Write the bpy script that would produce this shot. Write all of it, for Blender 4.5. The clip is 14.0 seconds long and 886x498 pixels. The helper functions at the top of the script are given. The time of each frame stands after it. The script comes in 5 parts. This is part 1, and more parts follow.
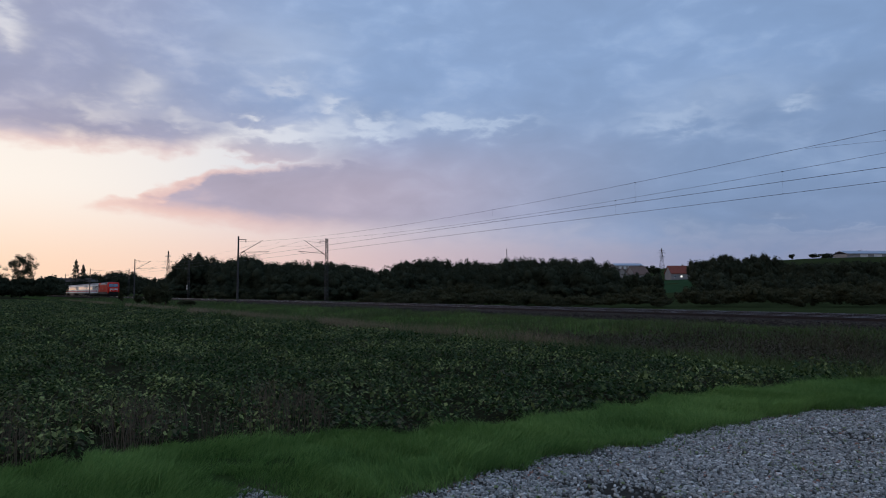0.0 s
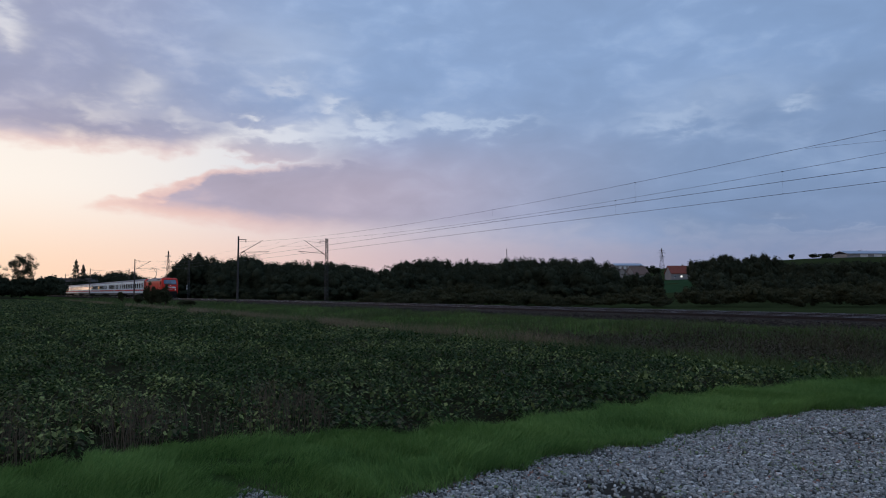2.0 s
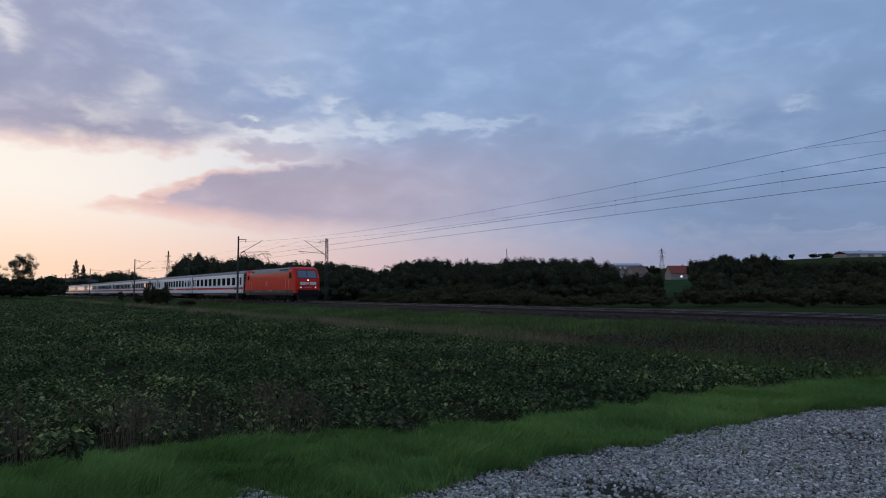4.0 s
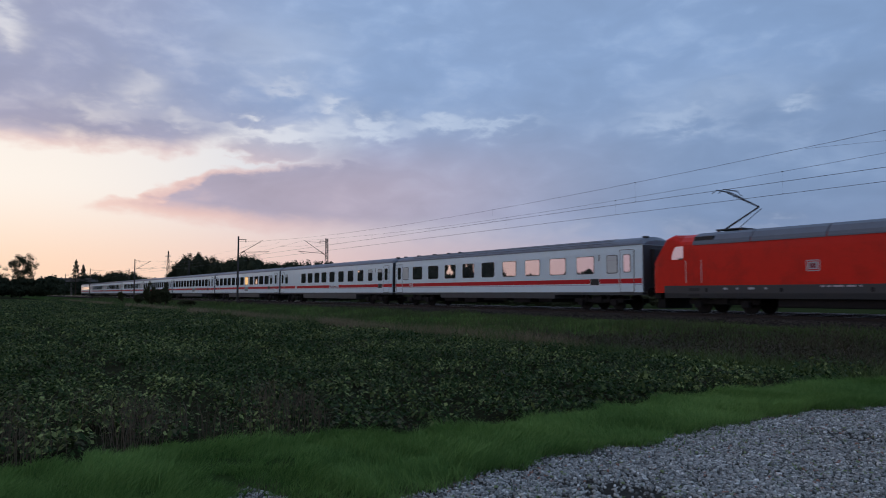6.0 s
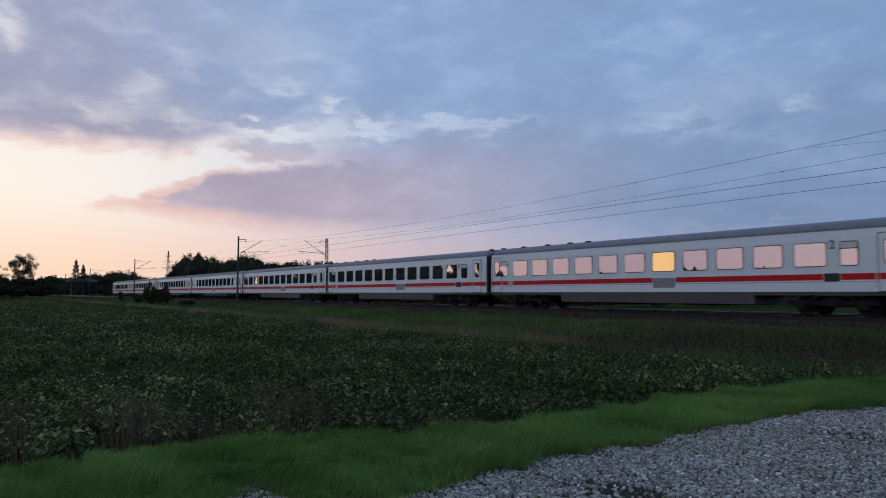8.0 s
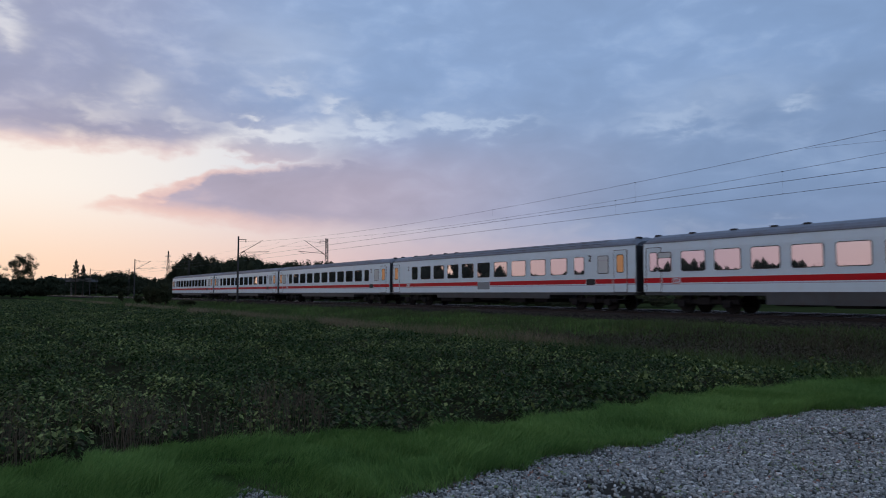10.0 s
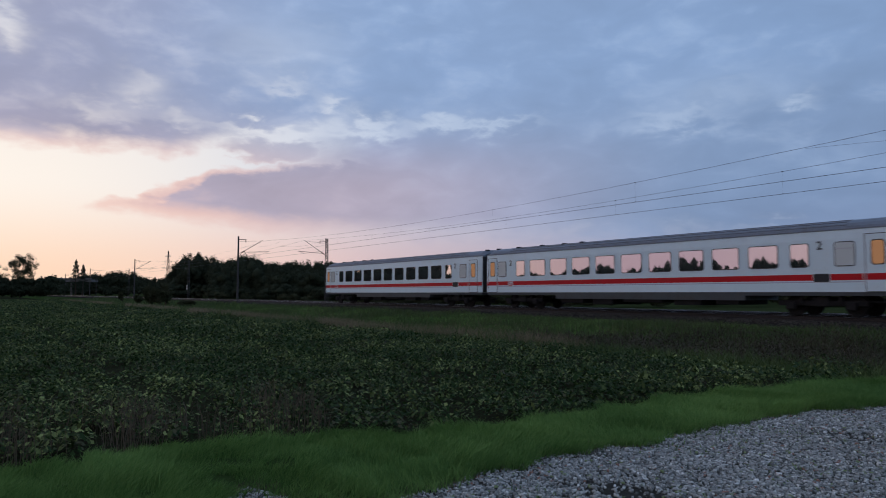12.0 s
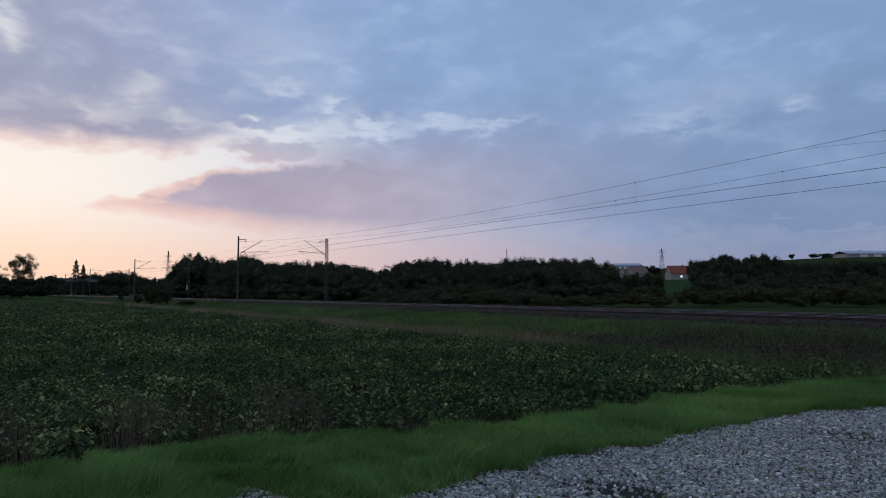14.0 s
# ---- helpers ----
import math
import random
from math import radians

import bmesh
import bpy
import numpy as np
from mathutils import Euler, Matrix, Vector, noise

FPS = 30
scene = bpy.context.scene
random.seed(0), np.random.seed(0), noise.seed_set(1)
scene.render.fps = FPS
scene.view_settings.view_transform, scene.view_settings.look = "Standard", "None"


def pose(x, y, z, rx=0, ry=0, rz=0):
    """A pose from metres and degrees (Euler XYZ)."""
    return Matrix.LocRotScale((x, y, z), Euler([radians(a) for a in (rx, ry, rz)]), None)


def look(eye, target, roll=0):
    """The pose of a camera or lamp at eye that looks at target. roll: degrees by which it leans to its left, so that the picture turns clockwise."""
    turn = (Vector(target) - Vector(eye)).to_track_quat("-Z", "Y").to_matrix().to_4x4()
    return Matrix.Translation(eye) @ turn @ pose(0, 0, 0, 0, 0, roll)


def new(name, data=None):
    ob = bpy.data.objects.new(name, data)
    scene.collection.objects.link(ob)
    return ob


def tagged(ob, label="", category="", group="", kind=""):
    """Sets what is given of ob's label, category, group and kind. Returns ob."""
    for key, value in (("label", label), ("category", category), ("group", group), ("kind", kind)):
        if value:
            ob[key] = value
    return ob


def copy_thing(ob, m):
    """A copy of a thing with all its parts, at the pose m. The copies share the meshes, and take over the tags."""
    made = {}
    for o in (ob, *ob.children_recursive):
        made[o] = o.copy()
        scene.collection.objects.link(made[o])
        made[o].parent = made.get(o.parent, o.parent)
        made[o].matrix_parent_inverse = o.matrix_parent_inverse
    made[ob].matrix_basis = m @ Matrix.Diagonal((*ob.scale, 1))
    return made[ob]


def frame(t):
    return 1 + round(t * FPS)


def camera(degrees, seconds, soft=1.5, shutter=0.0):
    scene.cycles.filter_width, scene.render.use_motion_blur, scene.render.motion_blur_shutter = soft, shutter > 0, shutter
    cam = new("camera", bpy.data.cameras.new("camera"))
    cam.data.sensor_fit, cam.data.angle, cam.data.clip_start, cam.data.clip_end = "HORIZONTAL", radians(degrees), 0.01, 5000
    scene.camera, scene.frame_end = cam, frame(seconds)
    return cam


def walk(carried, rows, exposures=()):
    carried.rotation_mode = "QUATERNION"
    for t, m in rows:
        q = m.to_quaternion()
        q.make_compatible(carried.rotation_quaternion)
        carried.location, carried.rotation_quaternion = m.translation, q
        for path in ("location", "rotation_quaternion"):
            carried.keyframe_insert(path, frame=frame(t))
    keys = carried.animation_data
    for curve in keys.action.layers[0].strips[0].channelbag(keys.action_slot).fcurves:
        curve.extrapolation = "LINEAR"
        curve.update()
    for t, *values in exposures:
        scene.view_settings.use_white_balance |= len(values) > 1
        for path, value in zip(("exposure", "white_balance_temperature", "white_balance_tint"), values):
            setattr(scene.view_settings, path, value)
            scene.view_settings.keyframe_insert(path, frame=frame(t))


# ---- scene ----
TH = math.atan(823 / 1215)
DX, DY = -math.sin(TH), math.cos(TH)      # along the track, away from the eye
NX, NY = math.cos(TH), math.sin(TH)       # across the track, away from the eye
RAIL = 0.615                              # top of the rails
P_NEAR, P_FAR = 30.4, 34.2                # centre lines of the two tracks
EYE = (0.0, 0.0, 1.6)
SPEED = 32.885

cam = camera(65.7, 14.0, soft=1.0, shutter=0.12)
AIM = look(EYE, (0.0, 100.0, 1.6 + 100.0 * (519.3 - 441) / 1215))
walk(cam, [(0.0, AIM), (14.0, AIM)], exposures=[(0.0, 0.0), (14.0, 0.0)])


def at(u, p, z=0.0):
    """A place from metres along and across the track."""
    return Vector((u * DX + p * NX, u * DY + p * NY, z))


def lin(r, g, b, a=1.0):
    f = lambda c: c / 12.92 if c <= 0.04045 else ((c + 0.055) / 1.055) ** 2.4
    return (f(r / 255), f(g / 255), f(b / 255), a)


class Nodes:
    """Short writing for shader nodes."""

    def __init__(self, tree):
        self.t = tree
        self.t.nodes.clear()

    def add(self, kind, **sets):
        n = self.t.nodes.new(kind)
        for k, v in sets.items():
            setattr(n, k, v)
        return n

    def put(self, socket, v):
        if isinstance(v, bpy.types.NodeSocket):
            self.t.links.new(v, socket)
        elif v is not None:
            socket.default_value = v

    def m(self, op, a, b=None, c=None, clamp=False):
        n = self.add("ShaderNodeMath", operation=op, use_clamp=clamp)
        for s, v in zip(n.inputs, (a, b, c)):
            self.put(s, v)
        return n.outputs[0]

    def step(self, v, lo, hi, to0=0.0, to1=1.0):
        n = self.add("ShaderNodeMapRange", interpolation_type="SMOOTHSTEP")
        for i, x in enumerate((v, lo, hi, to0, to1)):
            self.put(n.inputs[i], x)
        return n.outputs[0]

    def mix(self, f, a, b, how="MIX"):
        n = self.add("ShaderNodeMix", data_type="RGBA", blend_type=how)
        self.put(n.inputs[0], f), self.put(n.inputs[6], a), self.put(n.inputs[7], b)
        return n.outputs[2]

    def noise(self, vec, scale, detail=4.0, rough=0.55, distort=0.0):
        n = self.add("ShaderNodeTexNoise")
        self.put(n.inputs["Vector"], vec), self.put(n.inputs["Scale"], scale), self.put(n.inputs["Detail"], detail)
        self.put(n.inputs["Roughness"], rough), self.put(n.inputs["Distortion"], distort)
        return n.outputs[0]

    def vec(self, x, y, z=0.0):
        n = self.add("ShaderNodeCombineXYZ")
        for s, v in zip(n.inputs, (x, y, z)):
            self.put(s, v)
        return n.outputs[0]

    def split(self, v):
        n = self.add("ShaderNodeSeparateXYZ")
        self.put(n.inputs[0], v)
        return n.outputs


# ---- sky and light ----
def make_sky():
    world = bpy.data.worlds.new("dusk_sky")
    world.use_nodes = True
    scene.world = world
    n = Nodes(world.node_tree)
    way = n.add("ShaderNodeTexCoord").outputs["Generated"]
    x, y, z = n.split(way)
    az = n.m("MULTIPLY", n.m("ARCTAN2", x, y), 57.2958)
    el = n.m("MULTIPLY", n.m("ARCSINE", n.m("MAXIMUM", n.m("MINIMUM", z, 1.0), -1.0)), 57.2958)
    # clouds lie on a flat layer: thinner towards the horizon
    flat = n.vec(n.m("MULTIPLY", az, 0.05), n.m("MULTIPLY", el, 0.11))
    big = n.m("SUBTRACT", n.noise(flat, 1.5, 3.0, 0.5, 0.4), 0.5)
    fine = n.m("SUBTRACT", n.noise(flat, 4.2, 4.0, 0.5, 0.5), 0.5)
    tiny = n.m("SUBTRACT", n.noise(flat, 12.0, 4.0, 0.5, 0.3), 0.5)
    rag = n.m("ADD", n.m("MULTIPLY", big, 1.6), n.m("ADD", n.m("MULTIPLY", fine, 3.4), n.m("MULTIPLY", tiny, 2.2)))
    # the same layer, pushed about, for ragged shapes
    az2 = n.m("ADD", az, n.m("ADD", n.m("MULTIPLY", n.m("SUBTRACT", n.noise(flat, 3.1, 4.0, 0.55), 0.5), 7.0), n.m("MULTIPLY", tiny, 1.3)))
    el2 = n.m("ADD", el, n.m("MULTIPLY", n.m("ADD", fine, n.m("MULTIPLY", tiny, 0.55)), 2.4))
    # clear sky: warm glow round the set sun, blue above and away from it
    off = n.m("DIVIDE", n.m("ADD", az, 56.0), 36.0)
    glow_ = n.m("EXPONENT", n.m("MULTIPLY", n.m("MULTIPLY", off, off), -0.5))
    clear = n.mix(n.step(az, -38.0, 12.0), lin(226, 226, 234), lin(184, 202, 228))
    clear = n.mix(n.step(el, 14.0, 34.0), clear, lin(182, 214, 250))
    haze = n.mix(n.step(az, -22.0, 27.0), lin(232, 200, 198), lin(136, 146, 178))
    clear = n.mix(n.step(el, 2.0, 9.5, 0.97, 0.0), clear, haze)
    warm = n.mix(n.step(el, 0.5, 8.5), lin(255, 218, 190), lin(254, 244, 234))
    warm = n.mix(n.step(az, -52.0, -92.0, 0.0, 0.95), warm, lin(196, 170, 192))
    clear = n.mix(n.m("MULTIPLY", n.step(glow_, 0.32, 0.85), n.step(el, n.step(az, -60.0, -40.0, 4.5, 7.0), n.step(az, -60.0, -40.0, 9.5, 26.0), 1.0, 0.0)), clear, warm)
    # cloud masses: a long tongue, the bank above it, the closed cover away from the glow
    reach = n.m("MAXIMUM", n.m("ADD", az2, 25.8), -3.0)
    roofline = n.m("ADD", n.m("ADD", 6.9, n.m("MULTIPLY", n.m("MINIMUM", reach, 7.2), 0.40)), n.m("MULTIPLY", n.m("MAXIMUM", n.m("SUBTRACT", reach, 7.2), 0.0), 0.12))
    floor_ = n.m("MAXIMUM", n.m("SUBTRACT", 6.7, n.m("MULTIPLY", reach, 0.11)), 5.3)
    tongue = n.m("MULTIPLY", n.step(n.m("SUBTRACT", roofline, el2), -0.35, 0.8), n.step(n.m("SUBTRACT", n.m("ADD", n.m("MULTIPLY", el2, 0.5), n.m("MULTIPLY", el, 0.5)), floor_), -0.9, 1.3))
    edge = n.m("ADD", 11.0, n.m("MULTIPLY", n.m("MAXIMUM", n.m("ADD", az, 22.0), 0.0), 0.24))
    bank = n.step(n.m("SUBTRACT", el2, edge), -0.8, 1.2)
    cover = n.m("MULTIPLY", n.step(az2, -14.0, -5.0), n.step(n.m("ADD", el, rag), n.step(az, -10.0, 26.0, 3.6, 2.0), n.step(az, -10.0, 26.0, 8.5, 6.0)))
    sx_, sy_ = n.m("DIVIDE", n.m("ADD", az2, 13.6), 4.6), n.m("DIVIDE", n.m("SUBTRACT", el2, 11.5), 0.95)
    scrap = n.step(n.m("ADD", n.m("MULTIPLY", sx_, sx_), n.m("MULTIPLY", sy_, sy_)), 1.6, 0.3, 0.0, 0.72)
    behind = n.m("MULTIPLY", n.step(az, -36.0, -50.0), n.step(n.m("ADD", el, rag), 9.0, 14.0))
    cloud = n.m("MAXIMUM", n.m("MAXIMUM", n.m("MAXIMUM", tongue, scrap), bank), n.m("MAXIMUM", cover, behind))
    el3 = n.m("ADD", el, n.m("ADD", n.m("MULTIPLY", fine, 3.6), n.m("MULTIPLY", tiny, 2.8)))
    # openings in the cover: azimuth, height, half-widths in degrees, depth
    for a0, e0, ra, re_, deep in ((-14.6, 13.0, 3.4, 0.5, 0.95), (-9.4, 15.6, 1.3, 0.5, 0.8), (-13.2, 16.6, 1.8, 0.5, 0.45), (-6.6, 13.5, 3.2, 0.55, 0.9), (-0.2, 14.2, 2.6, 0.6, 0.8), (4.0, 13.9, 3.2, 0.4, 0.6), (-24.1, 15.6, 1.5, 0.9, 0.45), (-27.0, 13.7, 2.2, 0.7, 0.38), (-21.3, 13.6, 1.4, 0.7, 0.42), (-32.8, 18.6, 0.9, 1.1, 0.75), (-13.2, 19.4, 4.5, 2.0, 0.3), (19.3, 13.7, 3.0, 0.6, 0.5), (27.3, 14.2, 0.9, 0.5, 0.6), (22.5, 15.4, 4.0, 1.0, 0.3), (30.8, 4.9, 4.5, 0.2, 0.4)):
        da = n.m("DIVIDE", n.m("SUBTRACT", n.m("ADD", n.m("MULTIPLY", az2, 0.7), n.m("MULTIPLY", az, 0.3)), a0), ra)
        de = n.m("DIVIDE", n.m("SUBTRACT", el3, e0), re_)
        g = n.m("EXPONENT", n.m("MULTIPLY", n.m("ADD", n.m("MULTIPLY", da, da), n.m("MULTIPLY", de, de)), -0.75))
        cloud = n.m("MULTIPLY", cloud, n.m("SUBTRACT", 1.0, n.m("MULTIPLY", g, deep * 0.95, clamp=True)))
    thin = n.step(n.m("ADD", n.m("MULTIPLY", big, 1.0), n.m("ADD", n.m("MULTIPLY", fine, 1.0), n.m("MULTIPLY", tiny, 0.5))), -0.05, 0.5)
    cloud = n.m("MULTIPLY", cloud, n.m("SUBTRACT", 1.0, n.m("MULTIPLY", thin, n.step(el, 6.0, 14.0, 0.10, 0.30))))
    body = n.mix(n.step(az, -34.0, -2.0), lin(160, 161, 186), lin(142, 163, 199))
    body = n.mix(n.step(az, -4.0, 30.0), body, lin(126, 150, 187))
    body = n.mix(n.m("MULTIPLY", n.step(el, 8.0, 15.5, 0.95, 0.0), n.step(az, 22.0, -10.0)), body, lin(178, 168, 187))
    body = n.mix(n.m("MULTIPLY", n.step(el, 3.0, 9.5, 0.65, 0.0), n.step(az, 8.0, 30.0)), body, lin(115, 133, 168))
    body = n.mix(n.m("MULTIPLY", n.step(el, 10.5, 19.0, 0.0, 0.55), n.step(az, -30.0, -8.0, 0.35, 1.0)), body, lin(138, 168, 211))
    shade = n.m("ADD", 1.0, n.m("ADD", n.m("MULTIPLY", big, 0.34), n.m("MULTIPLY", fine, 0.26)))
    body = n.mix(1.0, body, n.vec(shade, shade, shade), "MULTIPLY")
    # lit rims where a cloud thins towards the glow
    rim = n.m("MULTIPLY", n.m("MULTIPLY", cloud, n.m("SUBTRACT", 1.0, cloud)), 2.4)
    rim = n.m("MULTIPLY", rim, n.m("MULTIPLY", n.step(glow_, 0.3, 0.75), n.step(el, 13.0, 9.0)))
    colour = n.mix(cloud, clear, body)
    colour = n.mix(n.m("MINIMUM", rim, 0.45), colour, lin(250, 194, 176))
    high = n.add("ShaderNodeTexSky", sky_type="NISHITA", sun_disc=False, sun_elevation=radians(1.5), sun_rotation=radians(-55))
    colour = n.mix(0.05, colour, n.mix(1.0, high.outputs[0], (0.1, 0.1, 0.1, 1), "MULTIPLY"))
    under = n.step(el, -6.0, -0.5)
    colour = n.mix(under, (0.03, 0.035, 0.03, 1), colour)
    back = n.add("ShaderNodeBackground")
    n.put(back.inputs[0], colour), n.put(back.inputs[1], 1.04)
    out = n.add("ShaderNodeOutputWorld")
    n.put(out.inputs[0], back.outputs[0])


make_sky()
sun = new("sun", bpy.data.lights.new("sun", "SUN"))
sun.data.energy, sun.data.angle, sun.data.color = 0.05, radians(30), (1.0, 0.72, 0.55)
sun.matrix_world = look((0, 0, 50), Vector((0, 0, 50)) - Vector((math.sin(radians(-55)), math.cos(radians(-55)), 0.06)))


# ---- materials ----
def paint(name, colour, rough=0.6, metal=0.0, vary=0.25, scale=3.0, bump=0.0, bump_scale=30.0, dirt=None, dirt_amount=0.3, each=0.0, spec=0.5, emit=0.0):
    """A surface with two scales of variation, optional dirt, relief and difference from piece to piece."""
    mat = bpy.data.materials.new(name)
    mat.use_nodes = True
    n = Nodes(mat.node_tree)
    where = n.add("ShaderNodeTexCoord").outputs["Object"]
    broad, small = n.noise(where, scale, 4.0), n.noise(where, scale * 9, 5.0)
    amount = n.m("ADD", n.m("MULTIPLY", n.m("SUBTRACT", broad, 0.5), 2 * vary), n.m("MULTIPLY", n.m("SUBTRACT", small, 0.5), vary))
    amount = n.m("ADD", amount, 1.0)
    if each:
        island = n.add("ShaderNodeNewGeometry").outputs["Random Per Island"]
        whole = n.add("ShaderNodeObjectInfo").outputs["Random"]
        r = n.m("FRACT", n.m("ADD", island, whole))
        amount = n.m("MULTIPLY", amount, n.m("ADD", 1.0 - each, n.m("MULTIPLY", r, 2 * each)))
    col = n.mix(1.0, (*colour[:3], 1.0), n.vec(amount, amount, amount), "MULTIPLY")
    if dirt:
        col = n.mix(n.m("MULTIPLY", n.step(n.noise(where, scale * 2.3, 6.0, 0.65), 0.45, 0.7), dirt_amount), col, (*dirt[:3], 1.0))
    b = n.add("ShaderNodeBsdfPrincipled")
    n.put(b.inputs["Base Color"], col), n.put(b.inputs["Metallic"], metal)
    n.put(b.inputs["Roughness"], n.m("ADD", rough, n.m("MULTIPLY", n.m("SUBTRACT", small, 0.5), 0.15), clamp=True))
    n.put(b.inputs["Specular IOR Level"], spec)
    if emit:
        n.put(b.inputs["Emission Color"], (*colour[:3], 1.0)), n.put(b.inputs["Emission Strength"], emit)
    if bump:
        bp = n.add("ShaderNodeBump")
        n.put(bp.inputs["Strength"], bump), n.put(bp.inputs["Distance"], 0.02)
        n.put(bp.inputs["Height"], n.noise(where, bump_scale, 4.0)), n.put(b.inputs["Normal"], bp.outputs[0])
    out = n.add("ShaderNodeOutputMaterial")
    n.put(out.inputs[0], b.outputs[0])
    return mat


def foliage(name, colour, other, rough=0.6, through_light=0.25, spec=0.3, rare=1.0):
    """Leaves: two colours from leaf to leaf, some light passing through."""
    mat = bpy.data.materials.new(name)
    mat.use_nodes = True
    n = Nodes(mat.node_tree)
    r = n.add("ShaderNodeNewGeometry").outputs["Random Per Island"]
    where = n.add("ShaderNodeTexCoord").outputs["Object"]
    patch = n.noise(where, 0.35, 4.0)
    f = n.m("POWER", n.m("ADD", n.m("MULTIPLY", r, 0.75), n.m("MULTIPLY", n.step(patch, 0.35, 0.65), 0.35), clamp=True), rare)
    col = n.mix(f, (*colour, 1), (*other, 1))
    b = n.add("ShaderNodeBsdfPrincipled")
    n.put(b.inputs["Base Color"], col), n.put(b.inputs["Roughness"], rough), n.put(b.inputs["Specular IOR Level"], spec)
    tr = n.add("ShaderNodeBsdfTranslucent")
    n.put(tr.inputs[0], col)
    mx = n.add("ShaderNodeMixShader")
    n.put(mx.inputs[0], through_light), n.put(mx.inputs[1], b.outputs[0]), n.put(mx.inputs[2], tr.outputs[0])
    out = n.add("ShaderNodeOutputMaterial")
    n.put(out.inputs[0], mx.outputs[0])
    return mat


def glass_dark(name, tint=(0.62, 0.62, 0.62), metal=0.75):
    """Sun-coated train glass: a dark mirror."""
    mat = bpy.data.materials.new(name)
    mat.use_nodes = True
    n = Nodes(mat.node_tree)
    where = n.add("ShaderNodeTexCoord").outputs["Object"]
    b = n.add("ShaderNodeBsdfPrincipled")
    n.put(b.inputs["Base Color"], (*tint, 1)), n.put(b.inputs["Metallic"], metal)
    n.put(b.inputs["Roughness"], n.m("ADD", 0.01, n.m("MULTIPLY", n.noise(where, 4.0), 0.02)))
    bp = n.add("ShaderNodeBump")
    n.put(bp.inputs["Strength"], 0.004), n.put(bp.inputs["Distance"], 0.01)
    n.put(bp.inputs["Height"], n.noise(where, 1.6, 1.0)), n.put(b.inputs["Normal"], bp.outputs[0])
    out = n.add("ShaderNodeOutputMaterial")
    n.put(out.inputs[0], b.outputs[0])
    return mat


def glow(name, colour, strength):
    mat = bpy.data.materials.new(name)
    mat.use_nodes = True
    n = Nodes(mat.node_tree)
    e = n.add("ShaderNodeEmission")
    n.put(e.inputs[0], (*colour, 1)), n.put(e.inputs[1], strength)
    out = n.add("ShaderNodeOutputMaterial")
    n.put(out.inputs[0], e.outputs[0])
    return mat


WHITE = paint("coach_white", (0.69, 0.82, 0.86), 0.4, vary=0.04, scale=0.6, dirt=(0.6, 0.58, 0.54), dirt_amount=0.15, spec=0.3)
ROOFGREY = paint("coach_roof_grey", (0.15, 0.175, 0.21), 0.5, vary=0.12, scale=0.8, dirt=(0.09, 0.08, 0.07), dirt_amount=0.4)
SKIRT = paint("coach_skirt_grey", (0.075, 0.085, 0.09), 0.55, vary=0.2, scale=1.0, dirt=(0.07, 0.055, 0.045), dirt_amount=0.5)
BADGE = paint("dark_red_lettering", (0.22, 0.012, 0.03), 0.5, vary=0.05)
RED = paint("traffic_red", (0.56, 0.010, 0.016), 0.5, spec=0.2, vary=0.08, scale=0.7, dirt=(0.2, 0.03, 0.02), dirt_amount=0.2)
LOCORED = paint("loco_red", (0.68, 0.022, 0.010), 0.34, spec=0.2, vary=0.14, scale=0.5, dirt=(0.22, 0.02, 0.012), dirt_amount=0.3)
HOODGREY = paint("loco_roof_grey", (0.125, 0.145, 0.175), 0.45, vary=0.12, scale=0.8, dirt=(0.1, 0.1, 0.1), dirt_amount=0.3)
LOCOGREY = paint("loco_grey", (0.042, 0.046, 0.05), 0.5, vary=0.2, scale=0.8, dirt=(0.05, 0.045, 0.04), dirt_amount=0.4)
BLACK = paint("black_rubber", (0.018, 0.018, 0.02), 0.6, vary=0.3, scale=2.0)
IRON = paint("dark_running_gear", (0.016, 0.015, 0.015), 0.8, vary=0.4, scale=2.0, dirt=(0.03, 0.024, 0.02), dirt_amount=0.4, spec=0.2)
STEEL = paint("bright_steel", (0.55, 0.55, 0.56), 0.3, 1.0, vary=0.1, scale=3.0)
GLASS = glass_dark("coach_glass", (0.58, 0.57, 0.59), 0.96)
FROST = paint("frosted_glass", (0.56, 0.62, 0.61), 0.25, vary=0.04, scale=1.0, spec=0.8)
CABGLASS = glass_dark("cab_glass", (0.16, 0.18, 0.21), 0.8)
PANELGREY = paint("blue_grey_panel", (0.22, 0.26, 0.28), 0.4, vary=0.1)
SILVER = paint("silver_trim", (0.6, 0.61, 0.63), 0.35, 0.6, vary=0.1)
PALE = paint("pale_grey_panel", (0.45, 0.47, 0.5), 0.4, vary=0.1)
HEADLIGHT = glow("headlight_glow", (1.0, 0.95, 0.85), 5.0)
LITPANE = glow("lamplit_pane", (1.0, 0.60, 0.27), 0.86)
VESTIBULE = glow("lamplit_vestibule", (1.0, 0.50, 0.26), 0.27)
RAILSIDE = paint("rusty_rail", (0.028, 0.022, 0.019), 0.7, 0.2, vary=0.3, scale=2.0)
RAILTOP = paint("polished_rail_head", (0.22, 0.22, 0.23), 0.3, 1.0, vary=0.08, scale=2.0)
SLEEPER = paint("weathered_concrete", (0.055, 0.05, 0.044), 0.95, spec=0.05, vary=0.3, scale=3.0, bump=0.4, each=0.15)
BALLAST = paint("brown_ballast_stone", (0.058, 0.051, 0.042), 0.95, spec=0.08, vary=0.3, scale=5.0, each=0.5)
